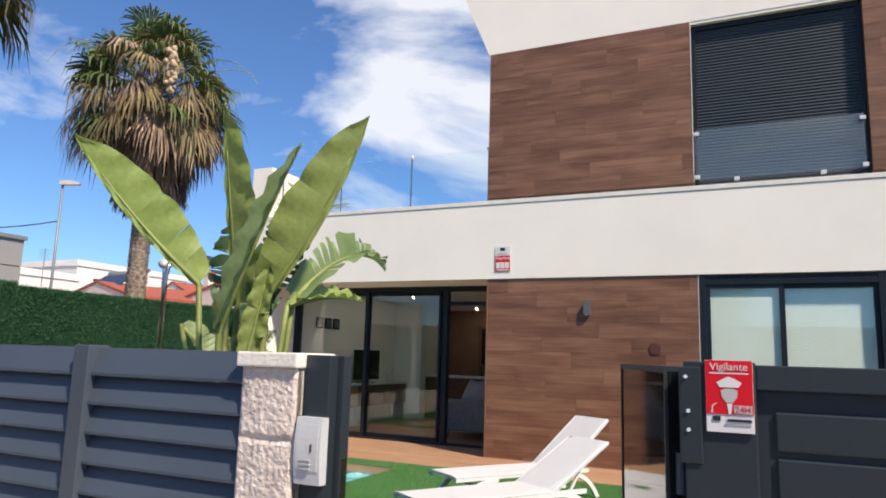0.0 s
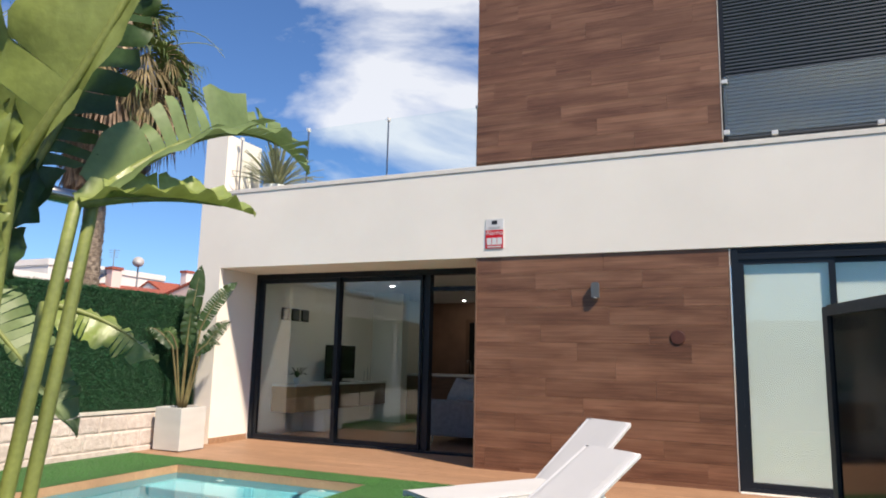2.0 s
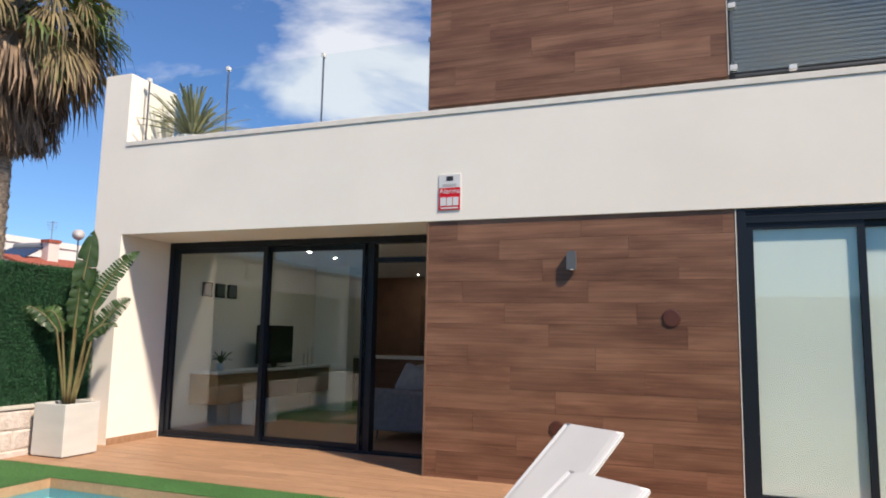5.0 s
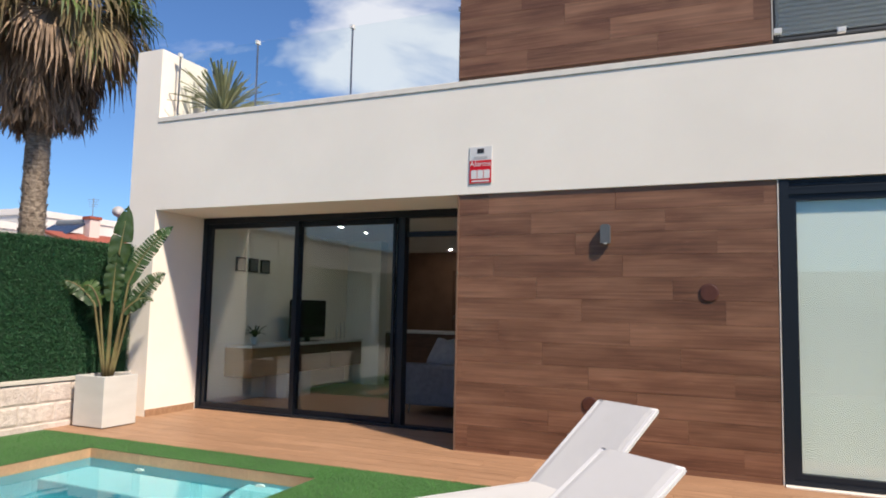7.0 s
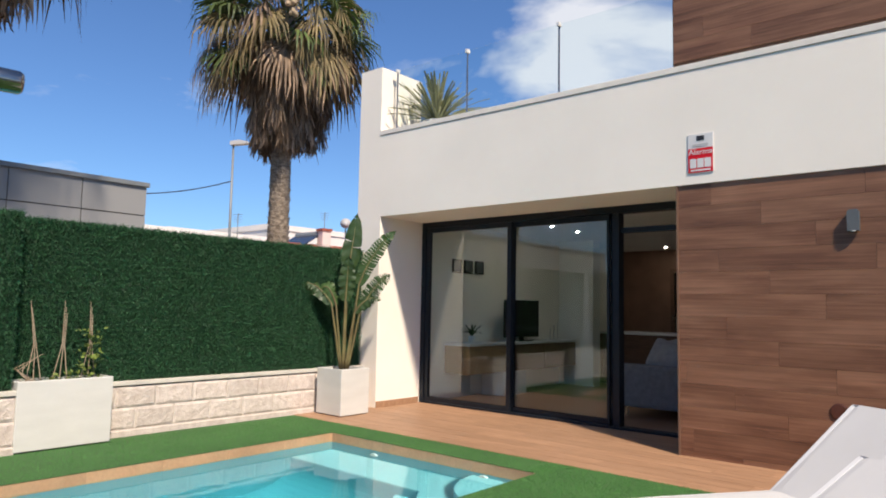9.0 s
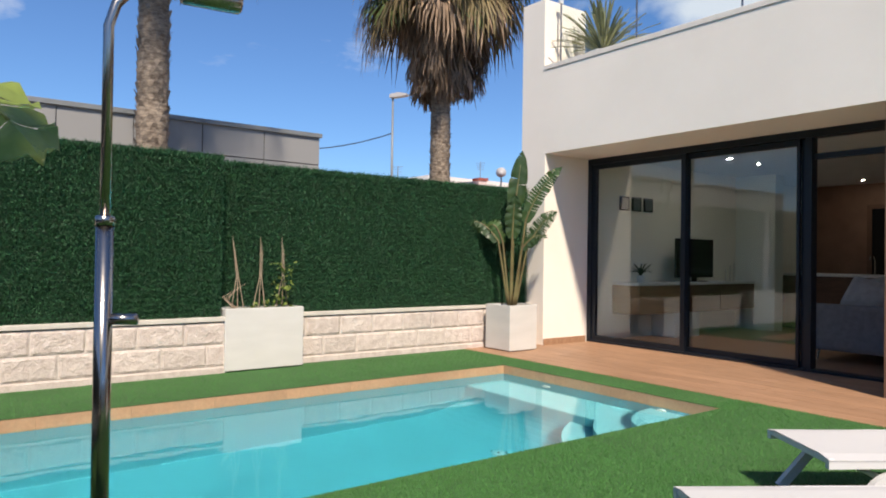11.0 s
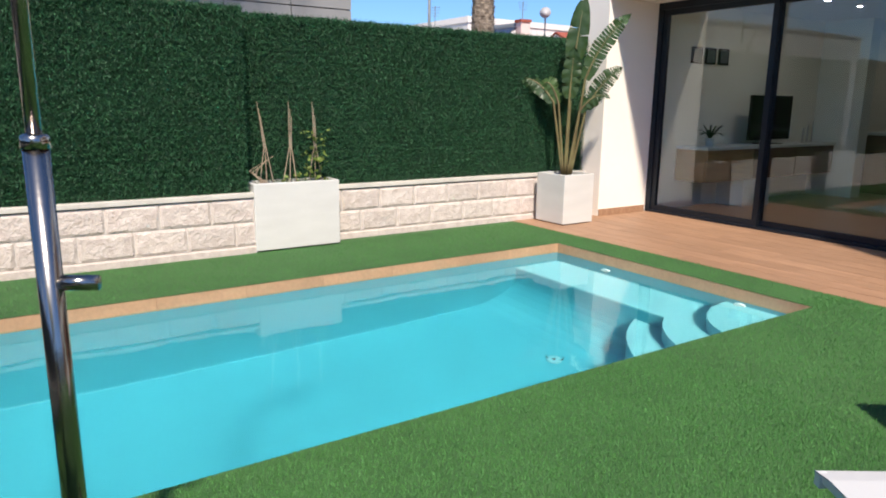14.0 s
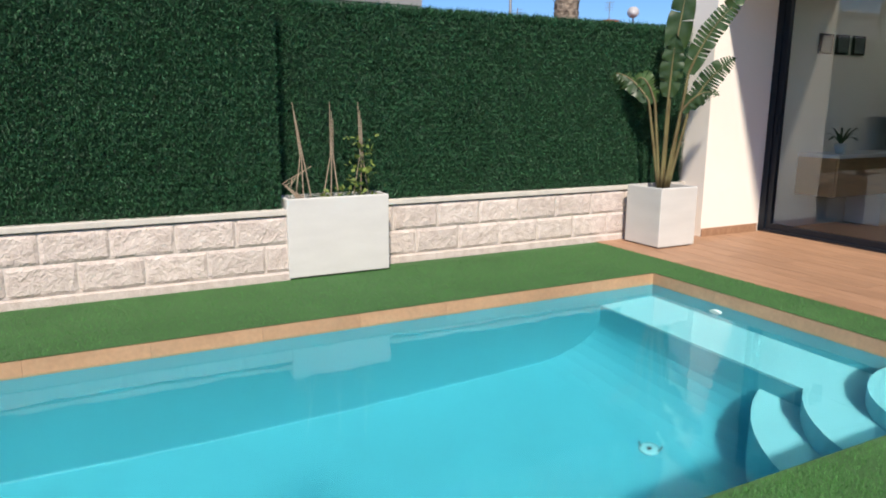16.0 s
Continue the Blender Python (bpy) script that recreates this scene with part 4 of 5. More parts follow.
# ---- sun loungers ----
def sun_lounger(at, rz, hinge, bx, bz, W, label):
    """hinge: where the backrest folds; bx, bz: where its top stands, from the foot end."""
    s = thing("sun_lounger", at, label, "lounger", "loungers by the pool", rz=rz)
    H, B = 0.268, hinge
    for y in (-W, W):
        part("side_rail", flat_bar([(0.0, y, H - 0.012), (0.5, y, H - 0.004), (1.55, y, H - 0.004)], 0.028, 0.034, (0, 1, 0)), WHITE, s)
        part("back_rail", flat_bar([(B, y * 0.97, H + 0.003), (bx, y * 0.97, bz)], 0.024, 0.026, (0, 1, 0)), WHITE, s)
        part("leg", flat_bar([(0.06, y * 1.02, 0.0)] + curve((0.19, y * 1.02, 0.15), (0.26, y * 1.02, 0.235), (0.46, y * 1.0, H - 0.03), 8), 0.032, 0.042, (0, 1, 0)), WHITE, s)
        part("leg", flat_bar(curve((1.66, y * 1.02, 0.0), (1.50, y * 1.02, 0.33), (1.05, y * 1.0, H - 0.03), 10), 0.032, 0.042, (0, 1, 0)), WHITE, s)
        part("strut", flat_bar([(1.42, y * 0.8, H - 0.01), (B + (bx - B) * 0.6, y * 0.8, H + (bz - H) * 0.6 - 0.01)], 0.018, 0.018, (0, 1, 0)), WHITE, s)
    part("foot_bar", box(0.004, -W - 0.012, H - 0.012, 0.03, W + 0.012, H + 0.0135, 0.006), WHITE, s)
    part("head_bar", tube([(bx, -W, bz), (bx, W, bz)], 0.014, 10), WHITE, s, "", True)
    part("crossbar", tube([(0.25, -W, 0.19), (0.25, W, 0.19)], 0.014, 8), WHITE, s)
    part("crossbar", tube([(1.45, -W, 0.21), (1.45, W, 0.21)], 0.014, 8), WHITE, s)
    lift = Vector((H - bz, 0, bx - B)).normalized() * 0.02
    for name, a, c, sag in (("seat", (0.0, H + 0.022), (B + 0.005, H + 0.024), 0.008), ("backrest", (B + lift.x, H + 0.003 + lift.z), (bx + lift.x + 0.008, bz + lift.z), 0.004)):
        bm, nu, nv = bmesh.new(), 10, 8
        grid = []
        for i in range(nu + 1):
            t = i / nu
            row = []
            for j in range(nv + 1):
                v = 2 * j / nv - 1
                dip = sag * math.sin(math.pi * t) * (1 - v * v) + (0.012 if abs(v) == 1 else 0.0)
                row.append(bm.verts.new((a[0] + (c[0] - a[0]) * t, v * (W + (0.016 if abs(v) == 1 else 0.010)), a[1] + (c[1] - a[1]) * t - dip)))
            grid.append(row)
        for i in range(nu):
            for j in range(nv):
                bm.faces.new((grid[i][j], grid[i + 1][j], grid[i + 1][j + 1], grid[i][j + 1]))
        made = bmesh.ops.extrude_face_region(bm, geom=bm.faces[:])
        bmesh.ops.translate(bm, verts=[v for v in made["geom"] if isinstance(v, bmesh.types.BMVert)], vec=(0.0, 0.0, -0.005))
        part(name, bm, SLING, s, "white mesh " + name)
    return s


sun_lounger((-2.893, 6.203, 0.0), 56.0, 1.20, 1.81, 0.64, 0.248, "white sun lounger with low raised mesh backrest on the lawn")
sun_lounger((-3.149, 7.337, 0.0), 55.0, 1.24, 1.82, 0.74, 0.245, "white sun lounger with high raised mesh backrest by the terrace")


# ---- garden shower ----
S = (-3.842, 4.561, 0.0)
shower = thing("garden_shower", S, "polished steel garden shower on a round foot", "shower")
part("foot", tube([(0, 0, 0.0), (0, 0, 0.012), (0, 0, 0.022), (0, 0, 0.03)], [0.085, 0.085, 0.07, 0.035], 28), STEEL, shower, "round steel foot", True)
part("column", tube([(0, 0, 0.02), (0, 0, 1.2)], 0.0255, 20), STEEL, shower, "thick lower tube", True)
part("collar", tube([(0, 0, 1.19), (0, 0, 1.215), (0, 0, 1.22)], [0.028, 0.028, 0.02], 20), STEEL, shower, "steel collar", True)
part("riser", tube([(0, 0, 1.2), (0, 0, 1.79), (0, 0.02, 1.86), (0.0, 0.06, 1.91), (0.0, 0.12, 1.93), (0.02, 0.28, 1.935)], 0.0155, 14), STEEL, shower, "thin bent upper tube", True)
part("head", tube([(0.015, 0.20, 1.935), (0.016, 0.21, 1.935), (0.035, 0.38, 1.935), (0.036, 0.39, 1.935)], [0.024, 0.036, 0.036, 0.030], 20), STEEL, shower, "thick round shower head", True)
for z, ln in ((0.91, 0.10), (0.33, 0.115)):
    v = part("valve", tube([(0.0, 0.0, z), (0.05, 0.085 * ln / 0.1, z)], 0.017, 14), STEEL, shower, "short steel valve stub", True)
part("spout", tube([(0.035, 0.06, 0.33), (0.045, 0.062, 0.29)], 0.009, 10), STEEL, shower, "small tap spout", True)


# ---- fence, pillar and gate on the street ----
fence = thing("louvre_fence", (-1.77, 2.965, 0.0), "anthracite metal fence of slanted slats", "fence")
for k in range(10):
    z = 1.338 - 0.092 * k
    for x0, x1 in ((-3.9, -2.16), (-2.16, -0.68), (-0.62, 0.012)):
        part("slat", prism([(0.012, z), (0.004, z), (-0.026, z - 0.080), (-0.026, z - 0.089), (-0.018, z - 0.089)], "x", x0 + 0.003, x1 - 0.003), ANTHRA, fence)
for x in (-3.9, -2.16, -0.68):
    part("post", box(x - 0.004, -0.042, 0.0, x + 0.064, 0.04, 1.345, 0.004), ANTHRA, fence)
part("plinth", box(-4.0, -0.1, -0.01, -0.01, 0.1, 0.40, 0.004), MORTAR, fence, "rendered plinth")
pillar = tagged(link("gate_pillar", box(-1.758, 2.935, -0.01, -1.566, 3.09, 1.30), MORTAR), "pale split-faced block pillar at the gate", "pillar")
CUBE = [rough_block("pillar_block", 0.192, 0.198, 0.02, 40 + s, STONE, 18, 17, 0.007) for s in range(2)]
for k in range(7):
    ob = new("block", CUBE[k % 2])
    ob.parent = pillar
    ob.matrix_basis = pose(-1.662, 2.935, 1.205 - 0.2035 * k, 0, 0, -90)
part("cap", box(-1.766, 2.913, 1.298, -1.558, 3.10, 1.339, 0.005), COPING, pillar, "pale flat cap")
jamb = thing("gate_jamb", (-1.557, 2.955, 0.0), "anthracite metal gate jamb with stepped profile", "gate")
part("cover", box(0.0, 0.0, -0.01, 0.080, 0.07, 1.335, 0.003), DARKPANEL, jamb)
part("rebate", box(0.080, 0.038, -0.01, 0.100, 0.078, 1.335, 0.003), DARKPANEL, jamb)
part("strike", box(0.100, 0.045, 0.88, 0.103, 0.07, 1.06, 0.001), STEEL, jamb, "worn steel strike plate")
phone = thing("intercom", (-1.515, 2.955, 0.998), "pale grey intercom with a bowed front on the gate jamb", "intercom")
bow = [(-0.024 - 0.010 * math.sin(math.pi * (0.08 + 0.84 * k / 10)), 0.172 * k / 10) for k in range(11)]
part("case", prism([(0.002, 0.0)] + bow + [(0.002, 0.172)], "x", -0.041, 0.041), PALEMETAL, phone)
part("cover", prism([(u - 0.0015, v) for u, v in bow[2:10]] + [(u + 0.004, v) for u, v in bow[2:10][::-1]], "x", -0.034, 0.034), PALEMETAL, phone, "bowed pale cover")
for k in range(3):
    part("grille_bar", box(-0.020, -0.0385, 0.040 + 0.011 * k, 0.014, -0.034, 0.043 + 0.011 * k), PRINTGREY, phone)
part("slot", box(0.012, -0.0375, 0.085, 0.016, -0.035, 0.105), INK, phone, "dark narrow slot")

rf = thing("panel_fence", (-0.43, 3.022, 0.0), "anthracite metal fence with flat cassette panels", "fence")
part("post", box(-0.145, -0.03, 0.0, 0.0, 0.05, 1.347, 0.003), DARKPANEL, rf)
part("sheet", box(0.0, 0.0, 0.02, 3.4, 0.02, 1.335), DARKPANEL, rf)
part("top_rail", box(0.0, -0.02, 1.29, 3.4, 0.035, 1.342, 0.003), DARKPANEL, rf)
for z0, z1 in ((1.165, 1.245), (0.85, 1.15), (0.53, 0.835), (0.2, 0.51)):
    part("cassette", boxes([(0.035, -0.008, z0, 1.6, 0.001, z1)], 0.004), DARKPANEL, rf)
for x in (1.62, 3.36):
    part("stile", box(x, -0.02, 0.0, x + 0.06, 0.035, 1.29, 0.003), DARKPANEL, rf)
latch = part("lock_plate", box(-0.155, -0.036, 1.13, -0.108, -0.029, 1.335, 0.003), DARKPANEL, rf, "dark lock plate")
for x, z in ((-0.140, 1.313), (-0.136, 1.24), (-0.136, 1.20)):
    part("bolt", tube([(x, -0.036, z), (x, -0.040, z)], 0.0042, 10), WHITE, rf, "bright bolt head")
leaf = thing("gate_leaf", (-0.605, 3.08, 0.0), "glossy black garden gate leaf standing open", "gate", rz=106.7)
part("panel", box(0.0, -0.018, 0.05, 0.90, 0.018, 1.325, 0.003), GLOSSBLACK, leaf)
part("frame", boxes([(0.0, -0.022, 0.03, 0.012, 0.022, 1.332), (0.90, -0.022, 0.03, 0.917, 0.022, 1.332), (0.012, -0.022, 1.318, 0.90, 0.022, 1.334)]), DARKPANEL, leaf)
for z in (0.3, 1.05):
    part("hinge", tube([(-0.012, -0.01, z), (-0.012, -0.01, z + 0.09)], 0.012, 10), ANTHRA, leaf)
part("foot", box(0.87, -0.016, 0.0, 0.90, 0.016, 0.05, 0.002), ANTHRA, leaf, "drop bolt that meets the ground")

sign = thing("warning_sign", (-0.482, 2.987, 1.275), "red security sign with a capped guard emblem on the gate post", "sign")
sign.scale = (0.84, 0.84, 0.84)
part("plate", box(-0.056, -0.004, -0.09, 0.056, 0.005, 0.09, 0.001), PRINTWHITE, sign)
part("red_field", box(-0.0555, -0.0058, -0.045, 0.0555, -0.0042, 0.0895), RED, sign, "red printed field")
words("lettering", "Vigilante", 0.0265, PRINTWHITE, sign, (0, -0.0066, 0.073))
part("line", box(-0.046, -0.0066, 0.0555, 0.046, -0.0059, 0.0585), PRINTWHITE, sign, "white printed line")
part("emblem", prism([(-0.030, 0.034), (-0.012, 0.044), (0, 0.049), (0.012, 0.044), (0.030, 0.034), (0.022, 0.022), (-0.022, 0.022)], "y", -0.0072, -0.0060), PRINTWHITE, sign, "white cap shape")
part("emblem", prism([(-0.020, 0.014), (-0.010, 0.019), (0.010, 0.019), (0.020, 0.014), (0.018, -0.002), (0.008, -0.016), (-0.008, -0.016), (-0.018, -0.002)], "y", -0.0071, -0.0061), PRINTGREY, sign, "grey shield shape")
part("emblem", prism([(-0.044, -0.043), (-0.042, -0.024), (-0.030, -0.016), (-0.031, -0.019), (-0.040, -0.026), (-0.041, -0.043)], "y", -0.0070, -0.0060), PRINTWHITE, sign, "white outline")
part("emblem", prism([(-0.006, -0.018), (0.006, -0.018), (0.003, -0.044), (-0.003, -0.044)], "y", -0.0070, -0.0060), PRINTWHITE, sign, "white outline")
part("field", box(0.010, -0.0069, -0.043, 0.052, -0.0060, -0.022), PRINTGREY, sign, "pale field")
words("lettering", "24H", 0.022, RED, sign, (0.031, -0.0076, -0.0325))
part("mark", box(-0.040, -0.0062, -0.062, -0.022, -0.0045, -0.050), INK, sign, "dark printed mark")
part("bar", box(-0.006, -0.0062, -0.063, 0.050, -0.0045, -0.056), INK, sign, "dark printed line")
part("bar", box(-0.012, -0.0062, -0.071, 0.050, -0.0045, -0.068), PRINTGREY, sign, "grey printed line")


# ---- living room behind the glass ----
structure("floor_room", box(-7.87, GY + 0.12, -0.06, -3.0, 17.5, 0.0), INFLOOR, "wood-look tile floor of the living room", "floor")
structure("ceiling_room", box(-7.87, GY + 0.14, 2.5, -3.0, 17.5, 2.6), INWALL, "white living room ceiling", "ceiling")
structure("wall_room_north", box(-7.87, 17.3, 0.0, -3.0, 17.5, 2.5), INBROWN, "brown panelled kitchen wall", "wall")
structure("wall_room_east", box(-3.2, 11.4, 0.0, -3.0, 17.3, 2.5), INWALL, "white living room wall", "wall")
structure("wall_room_pier", box(-7.868, 14.9, 0.0, -7.2, 15.15, 2.5), INWALL, "white wall pier past the television", "wall")
for x, y in ((-6.73, 12.79), (-6.74, 13.55), (-6.6, 16.6)):
    d = thing("downlight", (x, y, 2.498), "small lit ceiling downlight", "lamp", "ceiling downlights")
    part("rim", tube([(0, 0, 0), (0, 0, -0.008)], 0.055, 20), WHITE, d)
    part("glow", tube([(0, 0, -0.008), (0, 0, -0.011)], 0.024, 20), DOWNLIGHT, d, "warm lit disc")
cab = thing("tv_cabinet", (-7.86, 11.75, 0.0), "floating oak television cabinet, two fronts darkened for the mirrored hedge, white top", "cabinet")
part("top", box(0.0, 0.0, 0.755, 0.46, 2.95, 0.79, 0.003), WHITE, cab, "white top panel")
part("body", box(0.0, 0.01, 0.36, 0.43, 2.94, 0.755, 0.003), OAK, cab)
# one oak cabinet: the pane's mirrored hedge is put into two fronts as darker colour
for k in range(3):
    dr = part("drawer", box(0.43, 0.02 + 0.973 * k, 0.37, 0.452, 0.98 + 0.973 * k, 0.75, 0.003), WALNUT_DIMOAK if k else OAK, cab)
part("base_block", box(0.0, 0.9, 0.0, 0.40, 1.5, 0.355, 0.003), WHITE, cab, "white lower block")
tv = thing("television", (-7.62, 13.35, 0.79), "black flat television on the cabinet", "television")
part("screen", box(-0.02, -0.47, 0.06, 0.02, 0.47, 0.64, 0.004), SCREEN, tv)
part("stand", box(-0.1, -0.2, 0.0, 0.1, 0.2, 0.015, 0.003), SCREEN, tv)
part("neck", box(-0.015, -0.05, 0.015, 0.015, 0.05, 0.07), SCREEN, tv)
pp = thing("house_plant", (-7.6, 12.05, 0.79), "small dark green plant in a white pot", "plant")
part("pot", tube([(0, 0, 0), (0, 0, 0.1)], [0.045, 0.06], 14), WHITE, pp, "", True)
bm = bmesh.new()
for k in range(16):
    a = k * 2.4
    d = Vector((math.cos(a), math.sin(a), 0))
    q = curve((0, 0, 0.09), d * 0.08 + Vector((0, 0, 0.22)), d * 0.17 + Vector((0, 0, 0.14 + 0.06 * (k % 3))), 4)
    flat_bar(q, 0.022, 0.002, d.cross(Vector((0, 0, 1))), bm)
part("leaves", bm, LEAFDARK, pp)
for k, y in enumerate((12.0, 12.27, 12.54)):
    pic = thing("wall_picture", (-7.868, y, 1.9), "small dark framed square picture", "picture", "pictures over the cabinet")
    part("frame", box(0, -0.1, -0.1, 0.025, 0.1, 0.1, 0.003), SCREEN, pic)
    part("print", box(0.025, -0.08, -0.08, 0.027, 0.08, 0.08), LAMPGREY, pic, "grey print")
for k in range(3):
    cn = thing("candlestick", (-7.62, 14.2 + 0.12 * k, 0.79), "slim pale candlestick on the cabinet", "candlestick", "candlesticks")
    part("stem", tube([(0, 0, 0), (0, 0, 0.01), (0, 0, 0.012), (0, 0, 0.2 + 0.05 * k)], [0.035, 0.035, 0.01, 0.012], 12), PRINTGREY, cn, "", True)

sofa = thing("sofa", (-4.95, 13.25, 0.0), "grey fabric sofa with loose cushions", "sofa", rz=-90)
part("base", box(-0.95, -0.45, 0.14, 0.95, 0.45, 0.42, 0.04), SOFA, sofa)
part("back", box(-0.95, 0.27, 0.42, 0.95, 0.47, 0.70, 0.05), SOFA, sofa)
part("arm", box(-1.05, -0.47, 0.12, -0.86, 0.47, 0.64, 0.05), SOFA, sofa)
part("arm", box(0.86, -0.47, 0.12, 1.05, 0.47, 0.64, 0.05), SOFA, sofa)
for x in (-0.43, 0.43):
    part("seat_cushion", box(x - 0.42, -0.45, 0.42, x + 0.42, 0.25, 0.54, 0.04), SOFA, sofa)
for x, y in ((-0.92, -0.4), (0.92, -0.4), (-0.92, 0.4), (0.92, 0.4)):
    part("leg", tube([(x, y, 0), (x * 0.97, y * 0.97, 0.15)], [0.01, 0.014], 8), STEEL, sofa)
for k, (x, r) in enumerate(((-0.55, 20), (-0.1, -15), (0.5, 12))):
    c = thing("cushion", (-4.98, 13.0 + 1.1 * x, 0.545), "pale grey scatter cushion leaning on the sofa", "cushion", "sofa cushions")
    ob = part("cover", box(-0.21, -0.07, 0.0, 0.21, 0.07, 0.40, 0.065), CUSHION, c, "", True)
    ob.matrix_basis = pose(0, 0.05, 0.0, -18, r, 0)
island = thing("kitchen_island", (-6.0, 15.7, 0.0), "kitchen island with dark front and pale worktop", "counter")
part("body", box(-1.5, 0, 0, 1.5, 0.7, 0.88, 0.004), WALNUT_DIMOAK, island)
part("worktop", box(-1.55, -0.04, 0.88, 1.55, 0.74, 0.92, 0.004), WHITE, island, "pale worktop")
part("tap", tube([(-0.2, 0.35, 0.92), (-0.2, 0.35, 1.15), (-0.2, 0.30, 1.22), (-0.2, 0.2, 1.22), (-0.2, 0.16, 1.16)], 0.012, 10), STEEL, island, "steel tap", True)
idoor = thing("door_2", (-6.3, 17.3, 0.0), "dark wooden inner door at the back of the kitchen", "door", kind="structure")
part("leaf", box(-0.42, -0.03, 0.0, 0.42, 0.0, 2.05, 0.004), SCREEN, idoor)
part("frame", boxes([(-0.5, -0.04, 0, -0.42, 0, 2.12), (0.42, -0.04, 0, 0.5, 0, 2.12), (-0.42, -0.04, 2.05, 0.42, 0, 2.12)]), WALNUT_DIMOAK, idoor)
part("handle", box(0.32, -0.07, 1.0, 0.38, -0.03, 1.02), STEEL, idoor)

# plant on the roof terrace
yucca = thing("roof_terrace_palm", (-7.42, 11.0, 3.5), "young fan palm in a pot on the roof terrace", "plant")
part("pot", tube([(0, 0, 0), (0, 0, 0.25)], [0.16, 0.2], 18), PLASTIC, yucca, "white pot", True)
bm = bmesh.new()
rnd = random.Random(8)
for k in range(230):
    a, el = rnd.uniform(0, 6.28), rnd.uniform(0.35, 1.5)
    d = Vector((math.cos(a) * math.cos(el), math.sin(a) * math.cos(el), math.sin(el)))
    ln = rnd.uniform(0.45, 0.88)
    q = curve((0, 0, 0.22), Vector((0, 0, 0.22)) + d * ln * 0.6, Vector((0, 0, 0.22)) + d * ln + Vector((0, 0, -0.16)), 4)
    flat_bar(q, 0.022, 0.003, d.cross(Vector((0, 0, 1))) if el < 1.45 else (1, 0, 0), bm)
part("leaves", bm, YOUNGFROND, yucca)
structure("wall_terrace_back", box(-7.3, 13.2, 3.5, -4.3, 13.4, 4.02), RENDER, "low white wall at the back of the roof terrace", "wall")


# ---- palms ----
def fan(bm, hub, way, size, spread, droop, rnd, blades=22):
    """A fan frond: pleated blades joined near the hub, split and hanging towards their tips."""
    way = Vector(way).normalized()
    side = way.cross(Vector((0, 0, 1)))
    side = side.normalized() if side.length > 0.05 else Vector((1, 0, 0))
    side = (Matrix.Rotation(rnd.uniform(-0.6, 0.6), 3, way) @ side).normalized()
    face = side.cross(way)
    hub, step = Vector(hub), spread / (blades - 1)
    for k in range(blades):
        a = step * k - spread / 2
        d = way * math.cos(a) + side * math.sin(a)
        across = side * math.cos(a) - way * math.sin(a)
        ln = size * rnd.uniform(0.8, 1.05) * (1 - 0.10 * abs(a))
        w = ln * 0.5 * step * 0.5
        pleat = face * (0.03 * size if k % 2 else 0.0)
        p1 = hub + d * ln * 0.5 + pleat + Vector((0, 0, -0.06 * droop * ln))
        p2 = p1 + d * ln * 0.30 + Vector((rnd.gauss(0, 0.02), rnd.gauss(0, 0.02), -0.22 * droop * ln * rnd.uniform(0.7, 1.3)))
        p3 = p2 + d * ln * 0.08 + Vector((rnd.gauss(0, 0.04), rnd.gauss(0, 0.04), -0.36 * droop * ln * rnd.uniform(0.5, 1.4)))
        v0, v1, v2 = bm.verts.new(hub), bm.verts.new(p1 - across * w), bm.verts.new(p1 + across * w)
        v3, v4, v5 = bm.verts.new(p2 - across * w * 0.7), bm.verts.new(p2 + across * w * 0.7), bm.verts.new(p3)
        bm.faces.new((v0, v1, v2)), bm.faces.new((v1, v3, v4, v2)), bm.faces.new((v3, v5, v4))


